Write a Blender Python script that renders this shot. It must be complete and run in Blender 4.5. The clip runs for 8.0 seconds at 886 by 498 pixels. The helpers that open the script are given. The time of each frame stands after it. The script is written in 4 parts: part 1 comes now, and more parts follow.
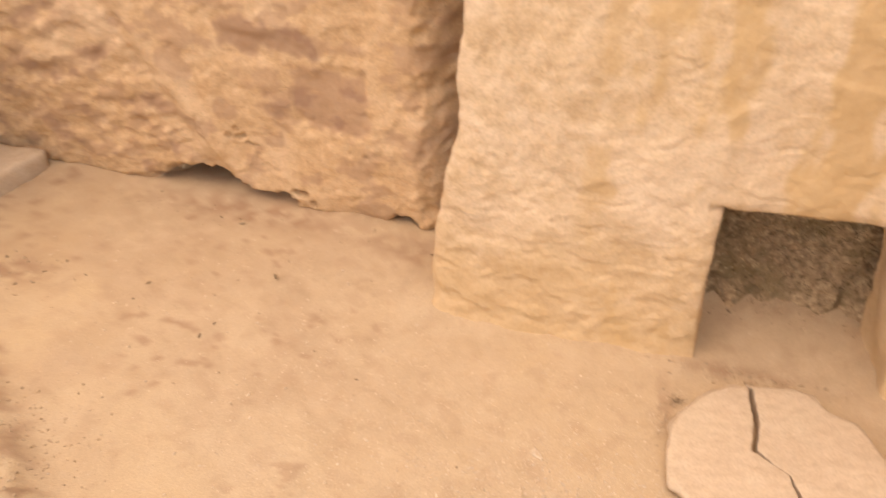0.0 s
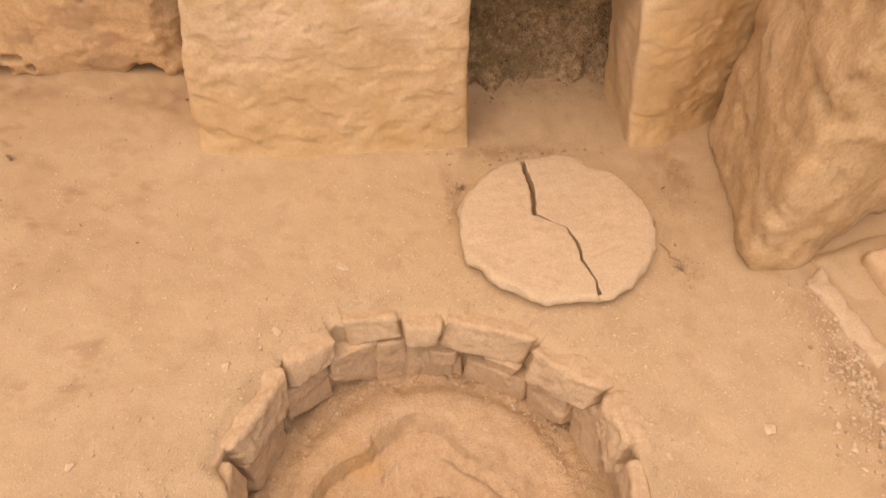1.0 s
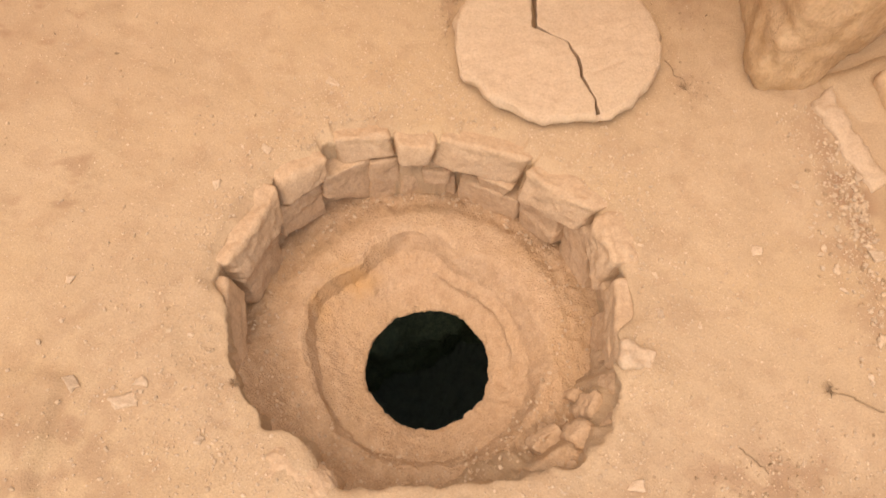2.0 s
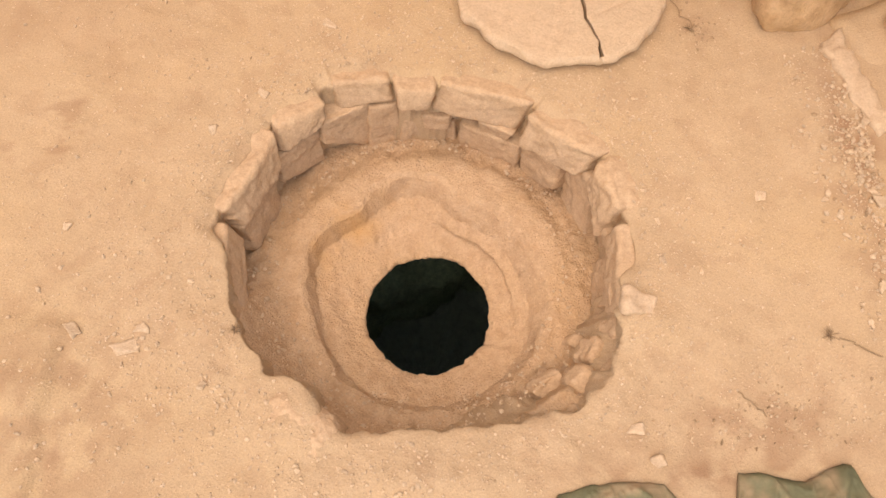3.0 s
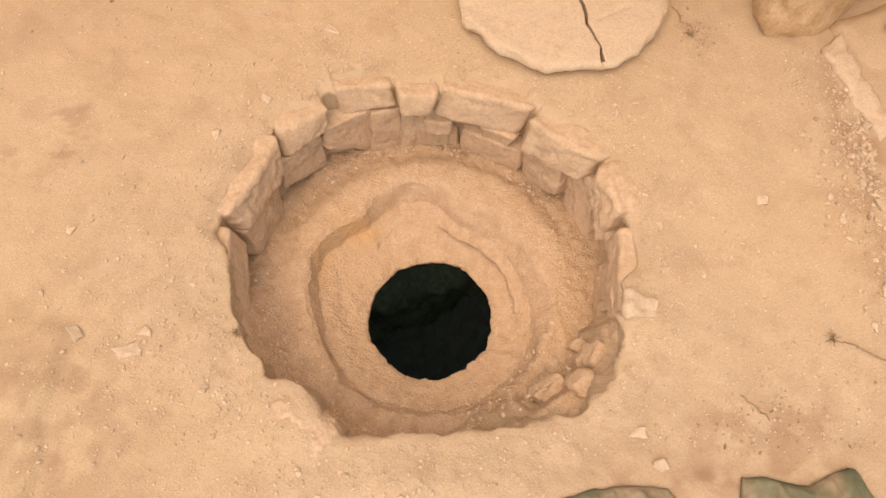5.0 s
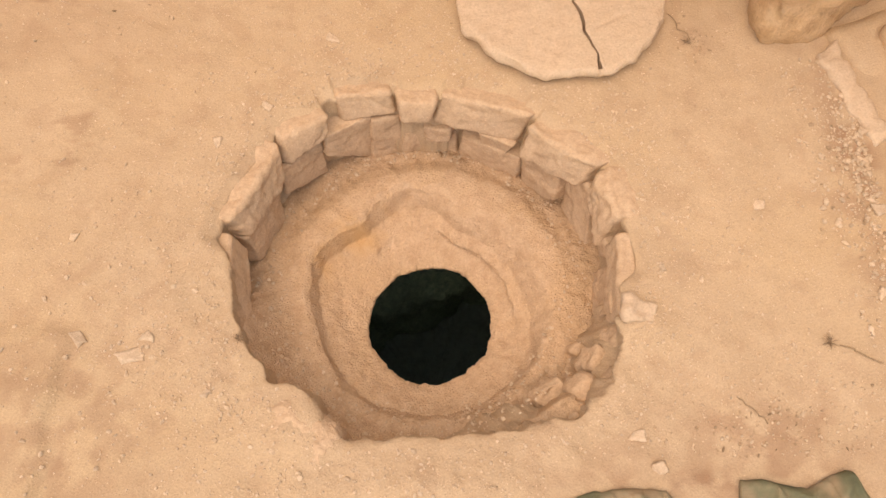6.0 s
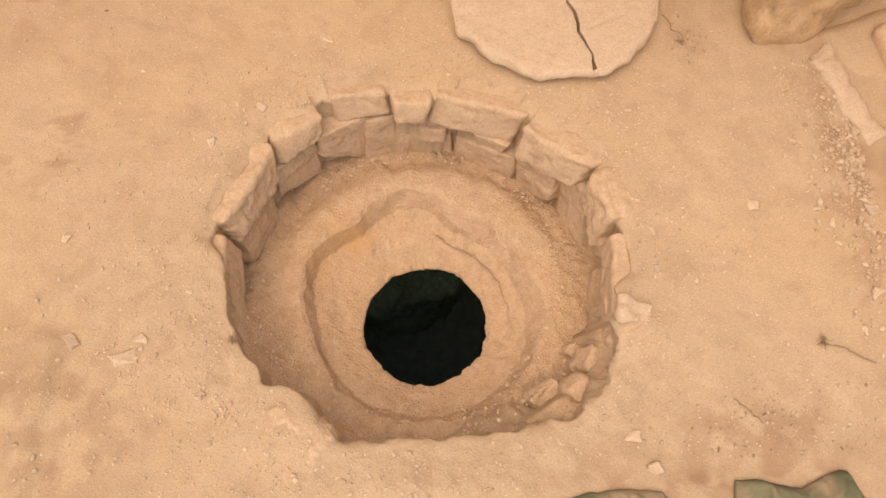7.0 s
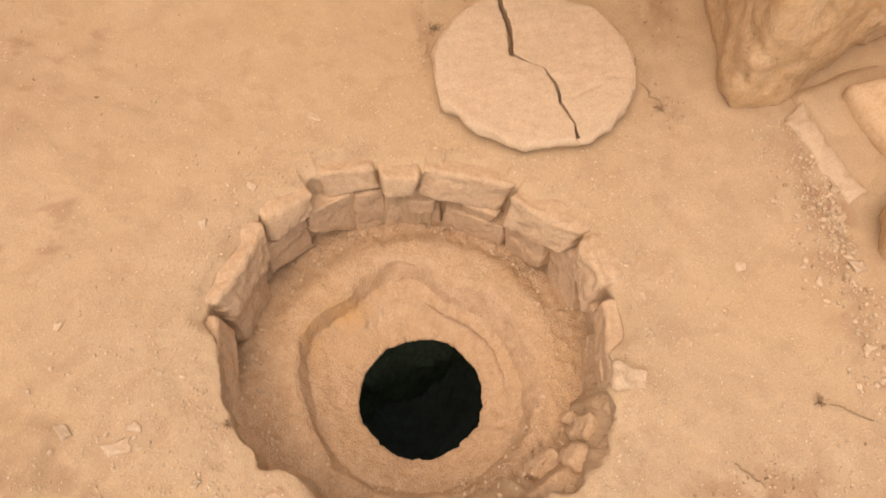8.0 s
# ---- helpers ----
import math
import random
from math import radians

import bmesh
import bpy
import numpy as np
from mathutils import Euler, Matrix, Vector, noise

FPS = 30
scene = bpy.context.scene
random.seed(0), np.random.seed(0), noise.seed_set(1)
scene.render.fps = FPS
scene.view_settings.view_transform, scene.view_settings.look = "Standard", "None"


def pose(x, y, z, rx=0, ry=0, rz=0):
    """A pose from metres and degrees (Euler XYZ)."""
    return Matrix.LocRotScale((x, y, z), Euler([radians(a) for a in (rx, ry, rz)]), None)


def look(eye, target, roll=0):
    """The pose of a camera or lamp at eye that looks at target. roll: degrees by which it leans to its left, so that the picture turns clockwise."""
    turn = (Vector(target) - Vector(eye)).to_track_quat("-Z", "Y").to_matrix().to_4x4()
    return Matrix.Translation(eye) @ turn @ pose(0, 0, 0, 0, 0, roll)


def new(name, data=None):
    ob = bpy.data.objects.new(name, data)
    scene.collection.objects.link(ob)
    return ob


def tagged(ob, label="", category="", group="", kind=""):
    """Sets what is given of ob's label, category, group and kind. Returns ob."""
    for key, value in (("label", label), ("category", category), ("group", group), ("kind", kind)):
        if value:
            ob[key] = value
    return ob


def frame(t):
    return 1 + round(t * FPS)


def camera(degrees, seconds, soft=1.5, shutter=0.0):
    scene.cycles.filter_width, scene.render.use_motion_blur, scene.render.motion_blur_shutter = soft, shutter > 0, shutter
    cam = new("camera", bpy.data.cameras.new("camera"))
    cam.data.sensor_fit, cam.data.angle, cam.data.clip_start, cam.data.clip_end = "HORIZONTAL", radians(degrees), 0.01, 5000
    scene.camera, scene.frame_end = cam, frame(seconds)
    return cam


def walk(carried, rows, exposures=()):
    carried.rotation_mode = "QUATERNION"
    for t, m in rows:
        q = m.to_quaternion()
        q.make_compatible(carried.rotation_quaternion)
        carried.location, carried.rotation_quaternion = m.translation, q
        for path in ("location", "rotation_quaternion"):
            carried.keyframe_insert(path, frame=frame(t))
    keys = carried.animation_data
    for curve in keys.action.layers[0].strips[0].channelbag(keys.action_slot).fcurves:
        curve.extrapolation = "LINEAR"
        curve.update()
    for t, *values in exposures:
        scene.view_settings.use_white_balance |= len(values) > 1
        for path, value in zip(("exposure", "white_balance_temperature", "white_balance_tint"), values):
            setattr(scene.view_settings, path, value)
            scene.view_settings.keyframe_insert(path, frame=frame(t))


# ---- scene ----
cam = camera(62.9, 8.0, shutter=0.2)
PATH = [
    (0, (0.047, 0.092, 2.186), (-0.519, 1.574, 0.968), -2.6),
    (0.5, (0.041, 0.055, 2.11), (-0.06, 1.481, 0.71), 0.6),
    (1, (0.049, 0.019, 2.063), (0.106, 1.319, 0.545), 1.2),
    (1.5, (0.05, 0.037, 2.061), (0.107, 1.137, 0.392), 1.8),
    (2, (0.072, 0.045, 2.039), (0.125, 0.926, 0.244), 2.6),
    (2.2, (0.065, 0.060, 2.050), (0.122, 0.875, 0.225), 3.0),
    (3.3, (0.065, 0.036, 2.007), (0.121, 0.790, 0.154), 3.2),
    (3.5, (0.065, 0.035, 2.006), (0.121, 0.789, 0.154), 3.2),
    (4, (0.066, 0.035, 2.006), (0.118, 0.797, 0.157), 2.7),
    (4.5, (0.071, 0.031, 2.006), (0.118, 0.801, 0.161), 2.5),
    (6, (0.071, 0.005, 2.026), (0.117, 0.809, 0.195), 2.1),
    (6.5, (0.069, 0.007, 2.025), (0.126, 0.811, 0.194), 2.6),
    (7, (0.064, 0.012, 2.024), (0.13, 0.813, 0.193), 3.3),
    (7.5, (0.066, 0.006, 2.027), (0.135, 0.823, 0.203), 3.0),
    (8, (0.054, 0.064, 2.063), (0.157, 0.994, 0.295), 2.6),
]
walk(cam, [(t, look(e, g, r)) for t, e, g, r in PATH], [(0.0, 0.88, 10300, 19), (0.5, 0.80, 10700, 20), (1.0, 0.60, 12200, 23), (1.5, 0.59, 12200, 23), (2.0, 0.71, 11200, 22), (4.0, 0.77, 10600, 20), (6.0, 0.72, 10600, 20), (8.0, 0.62, 11200, 22)])

# ---------------------------------------------------------------- light
world = bpy.data.worlds.new("sky")
scene.world = world
world.use_nodes = True
wn = world.node_tree.nodes
sky = wn.new("ShaderNodeTexSky")
sky.sky_type, sky.sun_disc = "NISHITA", False
sky.sun_elevation, sky.sun_rotation = radians(58), radians(215)
wn["Background"].inputs["Strength"].default_value = 0.21
world.node_tree.links.new(sky.outputs[0], wn["Background"].inputs["Color"])
sun = new("sun", bpy.data.lights.new("sun", "SUN"))
sun.data.energy, sun.data.angle, sun.data.color = 1.2, radians(75), (1.0, 0.94, 0.86)
sun.matrix_world = look((-0.5, -0.9, 8.0), (0, 0, 0))

# ---------------------------------------------------------------- helpers
CX, CY = 0.06, 0.92          # middle of the well head
WEST, NORTH = -3.6, 2.85


def fbm(x, y, z=0.0, octaves=3):
    return noise.fractal(Vector((x, y, z)), 0.9, 2.1, octaves)


def bump_at(d, width):
    return math.exp(-(d / width) ** 2)


def turn_gap(a, b):
    return (a - b + 180) % 360 - 180


def smooth01(a, b, v):
    k = min(1.0, max(0.0, (v - a) / (b - a)))
    return k * k * (3 - 2 * k)


def mesh_of(name, verts, faces, material, smooth=True):
    me = bpy.data.meshes.new(name)
    me.from_pydata(verts, [], faces)
    me.materials.append(material)
    if smooth:
        me.polygons.foreach_set("use_smooth", [True] * len(me.polygons))
    me.update()
    return me


def fix_normals(me):
    bm = bmesh.new()
    bm.from_mesh(me)
    bmesh.ops.recalc_face_normals(bm, faces=bm.faces)
    bm.to_mesh(me)
    bm.free()
    return me


def part(name, me, parent, label=""):
    ob = new(name, me)
    ob.parent = parent
    return tagged(ob, label)


def empty(name, m=None):
    ob = new(name)
    ob.empty_display_size = 0.1
    if m:
        ob.matrix_world = m
    return ob


def block(half, radius, step, warp=None, rough=((3.0, 0.02), (11.0, 0.007)), seed=0.0, most=70, chips=None):
    """A rounded block with an uneven, weathered skin: vertices round the origin and faces."""
    n = [max(3, min(most, int(2 * h / step))) for h in half]
    verts, faces, index = [], [], {}

    def vertex(c):
        key = tuple(round(v, 5) for v in c)
        if key not in index:
            p = Vector([c[i] * half[i] for i in range(3)])
            q = Vector([max(-(half[i] - radius), min(half[i] - radius, p[i])) for i in range(3)])
            d = p - q
            if d.length > 1e-9:
                d.normalize()
                p = q + d * radius
            out = d if d.length > 0.5 else Vector([v if abs(v) > 0.999 else 0 for v in c])
            out = out.normalized() if out.length else out
            for scale, amp in rough:
                p = p + out * amp * fbm(p.x * scale + seed, p.y * scale - seed * 0.7, p.z * scale + seed * 1.3, 3)
            if chips:
                flaw = fbm(p.x * chips[0] - seed, p.y * chips[0] + seed, p.z * chips[0] * 1.6 - seed * 0.4, 4)
                p = p - out * chips[1] * (smooth01(0.05, 0.13, flaw) + 0.7 * smooth01(0.26, 0.32, flaw))
            index[key] = len(verts)
            verts.append(tuple(warp(p) if warp else p))
        return index[key]

    for axis in range(3):
        u, v = (axis + 1) % 3, (axis + 2) % 3
        for side in (-1, 1):
            grid = []
            for i in range(n[u] + 1):
                row = []
                for j in range(n[v] + 1):
                    c = [0, 0, 0]
                    c[axis], c[u], c[v] = side, -1 + 2 * i / n[u], -1 + 2 * j / n[v]
                    row.append(vertex(c))
                grid.append(row)
            for i in range(n[u]):
                for j in range(n[v]):
                    f = (grid[i][j], grid[i + 1][j], grid[i + 1][j + 1], grid[i][j + 1])
                    faces.append(f if side > 0 else f[::-1])
    return verts, faces


def jagged(verts, half, amount, seed):
    """Pulls the eight corners of a block out of square."""
    rng = random.Random(seed)
    pulls = [[rng.uniform(-1, 1) * amount[i] * half[i] for i in range(3)] for _ in range(8)]
    out = []
    for v in verts:
        u = [min(1.0, max(0.0, 0.5 + 0.5 * v[i] / half[i])) for i in range(3)]
        p = list(v)
        for c in range(8):
            w = 1.0
            for i in range(3):
                w *= u[i] if c >> i & 1 else 1 - u[i]
            for i in range(3):
                p[i] += w * pulls[c][i]
        out.append(tuple(p))
    return out


# ---------------------------------------------------------------- materials
def node(nt, kind, **values):
    n = nt.nodes.new(kind)
    for key, value in values.items():
        n.inputs[key.replace("_", " ")].default_value = value
    return n


def ramp(nt, source, stops):
    r = nt.nodes.new("ShaderNodeValToRGB")
    while len(r.color_ramp.elements) < len(stops):
        r.color_ramp.elements.new(0.5)
    for e, (at, c) in zip(r.color_ramp.elements, stops):
        e.position, e.color = at, (*c, 1) if len(c) == 3 else c
    nt.links.new(source, r.inputs[0])
    return r.outputs[0]


def mix(nt, factor, a, b, how="MIX"):
    m = nt.nodes.new("ShaderNodeMix")
    m.data_type, m.blend_type = "RGBA", how
    for value, at in ((factor, 0), (a, 6), (b, 7)):
        if isinstance(value, (int, float)):
            m.inputs[at].default_value = value
        elif isinstance(value, tuple):
            m.inputs[at].default_value = (*value, 1)
        else:
            nt.links.new(value, m.inputs[at])
    return m.outputs[2]


def grey(v):
    return (v, v, v)


def mineral(name, low, mid, high, patch, patch_scale=2.2, grain=90.0, bump=0.5, pores=0.4, speck=0.0, squash=(1, 1, 1),
            stain=None, island=0.0, roughness=0.92, grit=0.0, relief=1.0):
    """Stone or earth: broad tint, patches of another tint, mottling, grain, pores and light specks."""
    m = bpy.data.materials.new(name)
    m.use_nodes = True
    nt = m.node_tree
    bsdf = nt.nodes["Principled BSDF"]
    bsdf.inputs["Roughness"].default_value = roughness
    bsdf.inputs["Specular IOR Level"].default_value = 0.18
    coord = nt.nodes.new("ShaderNodeTexCoord")
    mp = nt.nodes.new("ShaderNodeMapping")
    mp.inputs["Scale"].default_value = squash
    nt.links.new(coord.outputs["Object"], mp.inputs[0])

    def tex(kind, scale, detail=4.0, rough=0.6, distort=0.0):
        n = nt.nodes.new(kind)
        n.inputs["Scale"].default_value = scale
        if kind == "ShaderNodeTexNoise":
            n.inputs["Detail"].default_value, n.inputs["Roughness"].default_value = detail, rough
            n.inputs["Distortion"].default_value = distort
        nt.links.new(mp.outputs[0], n.inputs["Vector"])
        return n.outputs[0]

    broad = tex("ShaderNodeTexNoise", patch_scale, 5, 0.62, 0.4)
    mottle = tex("ShaderNodeTexNoise", patch_scale * 7, 6, 0.65)
    fine = tex("ShaderNodeTexNoise", grain, 5, 0.7)
    colour = ramp(nt, mottle, [(0.28, low), (0.5, mid), (0.72, high)])
    colour = mix(nt, ramp(nt, broad, [(0.47, grey(0)), (0.64, grey(0.85))]), colour, patch)
    colour = mix(nt, 0.55, colour, ramp(nt, fine, [(0.25, grey(0.62)), (0.55, grey(1.0)), (0.8, grey(1.18))]), "MULTIPLY")
    pore = tex("ShaderNodeTexVoronoi", grain * 0.42)
    holes = ramp(nt, pore, [(0.05, grey(1)), (0.2, grey(0))])
    where = ramp(nt, tex("ShaderNodeTexNoise", patch_scale * 3.1, 3), [(0.5, grey(0)), (0.62, grey(1))])
    holes = mix(nt, 1.0, holes, where, "MULTIPLY")
    colour = mix(nt, mix(nt, 1.0, holes, grey(pores), "MULTIPLY"), colour, tuple(0.45 * v for v in low))
    if speck:
        spot = ramp(nt, tex("ShaderNodeTexVoronoi", grain * 0.8), [(0.1, grey(speck)), (0.24, grey(0))])
        spot = mix(nt, 1.0, spot, ramp(nt, tex("ShaderNodeTexNoise", 3.7, 4), [(0.42, grey(0.15)), (0.62, grey(1))]), "MULTIPLY")
        colour = mix(nt, spot, colour, tuple(min(0.85, 1.35 * v) for v in high))
    if stain:
        at = nt.nodes.new("ShaderNodeAttribute")
        at.attribute_name = "stain"
        colour = mix(nt, at.outputs["Fac"], colour, stain)
    if island:
        geo = nt.nodes.new("ShaderNodeNewGeometry")
        colour = mix(nt, 1.0, colour, ramp(nt, geo.outputs["Random Per Island"], [(0, grey(1 - island)), (1, grey(1 + island * 0.6))]), "MULTIPLY")
    nt.links.new(colour, bsdf.inputs["Base Color"])
    height = nt.nodes.new("ShaderNodeMath")
    height.operation = "MULTIPLY_ADD"
    nt.links.new(fine, height.inputs[0])
    height.inputs[1].default_value = 1.1
    soft = nt.nodes.new("ShaderNodeMath")
    soft.operation = "MULTIPLY"
    nt.links.new(mottle, soft.inputs[0])
    soft.inputs[1].default_value = relief
    nt.links.new(soft.outputs[0], height.inputs[2])
    deep = nt.nodes.new("ShaderNodeMath")
    deep.operation = "MULTIPLY_ADD"
    nt.links.new(holes, deep.inputs[0])
    deep.inputs[1].default_value = -0.5 * pores
    nt.links.new(height.outputs[0], deep.inputs[2])
    if grit:
        crumb = tex("ShaderNodeTexVoronoi", 95)
        crumbs = nt.nodes.new("ShaderNodeMath")
        crumbs.operation = "MULTIPLY_ADD"
        nt.links.new(ramp(nt, crumb, [(0.0, grey(1)), (0.45, grey(0))]), crumbs.inputs[0])
        crumbs.inputs[1].default_value = grit
        nt.links.new(deep.outputs[0], crumbs.inputs[2])
        deep = crumbs
    b = nt.nodes.new("ShaderNodeBump")
    b.inputs["Strength"].default_value, b.inputs["Distance"].default_value = bump, 0.012
    nt.links.new(deep.outputs[0], b.inputs["Height"])
    nt.links.new(b.outputs[0], bsdf.inputs["Normal"])
    return m


EARTH = mineral("trodden_earth", (0.452, 0.324, 0.21), (0.49, 0.354, 0.232), (0.527, 0.386, 0.258), (0.515, 0.368, 0.228),
                0.8, 170, 0.30, 0.1, 0.6, grit=0.6, relief=0.35, stain=(0.33, 0.20, 0.125))
WELLSTONE = mineral("well_stone", (0.45, 0.31, 0.20), (0.525, 0.368, 0.244), (0.575, 0.415, 0.28), (0.54, 0.385, 0.262),
                    4.0, 120, 0.28, 0.25, 0.4, grit=0.25, relief=0.3)
BASIN = mineral("basin_stone", (0.46, 0.305, 0.19), (0.55, 0.38, 0.25), (0.61, 0.435, 0.295), (0.55, 0.375, 0.235),
                3.0, 130, 0.55, 0.6, 0.5, stain=(0.56, 0.345, 0.175), grit=0.7)
LIDSTONE = mineral("lid_stone", (0.51, 0.375, 0.26), (0.56, 0.417, 0.295), (0.60, 0.458, 0.33), (0.57, 0.435, 0.31),
                   3.0, 110, 0.35, 0.3, 0.3, grit=0.2, relief=0.6)
PALE = mineral("globigerina_limestone", (0.52, 0.345, 0.205), (0.62, 0.435, 0.28), (0.69, 0.51, 0.355), (0.70, 0.52, 0.37),
               1.6, 80, 0.35, 0.35, 0.1, stain=(0.53, 0.335, 0.165), relief=0.5)
HONEY = mineral("honey_limestone", (0.50, 0.31, 0.17), (0.60, 0.385, 0.225), (0.67, 0.455, 0.285), (0.69, 0.48, 0.315),
                1.9, 80, 0.45, 0.6, 0.1, relief=0.3, stain=(0.35, 0.205, 0.135))
ROUGH = mineral("rough_limestone", (0.49, 0.31, 0.17), (0.59, 0.395, 0.235), (0.66, 0.46, 0.29), (0.66, 0.465, 0.30),
                2.2, 80, 0.65, 0.5, 0.15, relief=0.9)
# Lighter green than the chamber: the floor's faint light as colour.
LITRUBBLE = mineral("faintly_lit_rubble", (0.055, 0.10, 0.082), (0.085, 0.15, 0.12), (0.14, 0.21, 0.165), (0.08, 0.15, 0.11),
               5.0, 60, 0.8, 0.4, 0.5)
SOIL = mineral("dark_soil", (0.17, 0.11, 0.06), (0.47, 0.31, 0.185), (0.70, 0.50, 0.32), (0.33, 0.225, 0.12),
               5.0, 60, 1.0, 0.8, 0.9, grit=1.0)
PEBBLE = mineral("pebbles", (0.49, 0.36, 0.25), (0.57, 0.43, 0.305), (0.64, 0.50, 0.37), (0.56, 0.42, 0.29),
                 9.0, 200, 0.3, 0.2, island=0.16)
# Dark blue-green: the unlit chamber's shade is put into the rock colour.
SHADEROCK = mineral("shaded_cistern_rock", (0.050, 0.085, 0.088), (0.070, 0.115, 0.118), (0.085, 0.14, 0.135), (0.070, 0.12, 0.118),
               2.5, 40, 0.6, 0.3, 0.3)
LITTER = mineral("dry_litter", (0.26, 0.175, 0.11), (0.34, 0.235, 0.15), (0.42, 0.30, 0.20), (0.32, 0.22, 0.13),
                 20.0, 300, 0.2, 0.1, island=0.4)


CRUMB = mineral("soil_crumbs", (0.36, 0.25, 0.155), (0.42, 0.295, 0.19), (0.48, 0.34, 0.225), (0.40, 0.28, 0.175),
                20.0, 300, 0.2, 0.1, island=0.2)


def cloth_material():
    m = bpy.data.materials.new("green_shade_net")
    m.use_nodes = True
    nt = m.node_tree
    bsdf = nt.nodes["Principled BSDF"]
    bsdf.inputs["Roughness"].default_value = 0.9
    coord = nt.nodes.new("ShaderNodeTexCoord")
    heights = []
    for direction in ("X", "Y"):
        w = nt.nodes.new("ShaderNodeTexWave")
        w.bands_direction = direction
        w.inputs["Scale"].default_value, w.inputs["Distortion"].default_value = 160, 1.5
        nt.links.new(coord.outputs["Object"], w.inputs["Vector"])
        heights.append(w.outputs[1])
    weave = mix(nt, 0.5, heights[0], heights[1])
    n = node(nt, "ShaderNodeTexNoise", Scale=9.0, Detail=6.0)
    nt.links.new(coord.outputs["Object"], n.inputs["Vector"])
    colour = ramp(nt, n.outputs[0], [(0.28, (0.11, 0.125, 0.07)), (0.46, (0.19, 0.19, 0.11)), (0.64, (0.40, 0.30, 0.19))])
    nt.links.new(mix(nt, 0.35, colour, weave, "MULTIPLY"), bsdf.inputs["Base Color"])
    b = nt.nodes.new("ShaderNodeBump")
    b.inputs["Strength"].default_value, b.inputs["Distance"].default_value = 0.4, 0.003
    nt.links.new(weave, b.inputs["Height"])
    nt.links.new(b.outputs[0], bsdf.inputs["Normal"])
    return m


CLOTH = cloth_material()


# Rim stones: bearing of the left end at the top and at the foot, the same for the right end, radius of the top edge
# left and right, depth below the earth of the foot left and right, slope of the face in degrees, thickness outwards
BACK = [
    (172.0, 172.0, 142.2, 148.0, 0.594, 0.578, 0.130, 0.155, 14, 0.15),
    (140.2, 143.8, 122.4, 125.4, 0.590, 0.562, 0.125, 0.110, 14, 0.13),
    (118.4, 118.4, 100.2, 98.6, 0.612, 0.562, 0.125, 0.102, 14, 0.10),
    (98.6, 98.6, 83.6, 86.0, 0.510, 0.506, 0.092, 0.098, 14, 0.15),
    (83.6, 85.8, 50.4, 53.4, 0.548, 0.590, 0.134, 0.165, 14, 0.09),
    (50.0, 49.0, 24.6, 24.4, 0.540, 0.608, 0.165, 0.120, 16, 0.15),
]
SIDE = [
    (22.6, 20.4, 6.2, 4.2, 0.606, 0.612, 0.125, 0.180, 14, 0.15),
    (3.0, 3.0, 337.5, 337.6, 0.610, 0.632, 0.130, 0.140, 10, 0.12),
    (204.6, 202.0, 174.6, 174.8, 0.620, 0.598, 0.200, 0.160, 12, 0.06),
]
UPPER = BACK + SIDE


def stone_edge(a):
    """Radius of the rim stones' top edge at a bearing."""
    near = min(UPPER, key=lambda u: abs(turn_gap(a, u[0] + turn_gap(u[2], u[0]) / 2)))
    u = min(1.0, max(0.0, turn_gap(a, near[0]) / turn_gap(near[2], near[0])))
    return near[4] + (near[5] - near[4]) * u


# ---------------------------------------------------------------- ground
def rim_radius(a):
    """Radius of the earth edge round the well, by the bearing in degrees."""
    r = 0.600 + 0.105 * bump_at(turn_gap(a, 316), 20) + 0.045 * bump_at(turn_gap(a, 249), 8) - 0.03 * bump_at(turn_gap(a, 233), 8)
    r += 0.03 * bump_at(turn_gap(a, 224), 3) - 0.012 * bump_at(turn_gap(a, 275), 12) - 0.02 * bump_at(turn_gap(a, 192), 8)
    stones = smooth01(100, 92, abs(turn_gap(a, 84)))
    r += stones * (0.5 * stone_edge(a - 3) + 0.5 * stone_edge(a + 3) + 0.034 - r) + 0.011 * fbm(math.cos(radians(a)) * 6, math.sin(radians(a)) * 6, 3, 4)
    return r


def foot_radius(a):
    """Radius at which the side of the pit meets the ledge."""
    stones = smooth01(100, 92, abs(turn_gap(a, 84)))
    front = rim_radius(a) + 0.008 - 0.14 * smooth01(42, 6, abs(turn_gap(a, 315))) - 0.05 * smooth01(60, 20, abs(turn_gap(a, 265)))
    return front + stones * (stone_edge(a) + 0.012 - front)


MOUNDS = [(-0.27, 0.40, 0.075, 0.032), (-0.42, 0.62, 0.08, 0.022), (0.02, 0.22, 0.11, 0.02), (0.26, 0.25, 0.07, 0.015),
          (-0.50, 1.10, 0.07, 0.012), (0.72, 0.62, 0.06, 0.015), (-1.05, 0.46, 0.10, 0.02), (-0.05, 1.66, 0.1, 0.01),
          (-0.9, 2.45, 0.16, 0.03), (0.6, 2.75, 0.25, 0.02), (1.15, 2.3, 0.12, 0.015), (0.75, 0.42, 0.12, -0.012),
          (0.84, 0.28, 0.08, -0.015)]


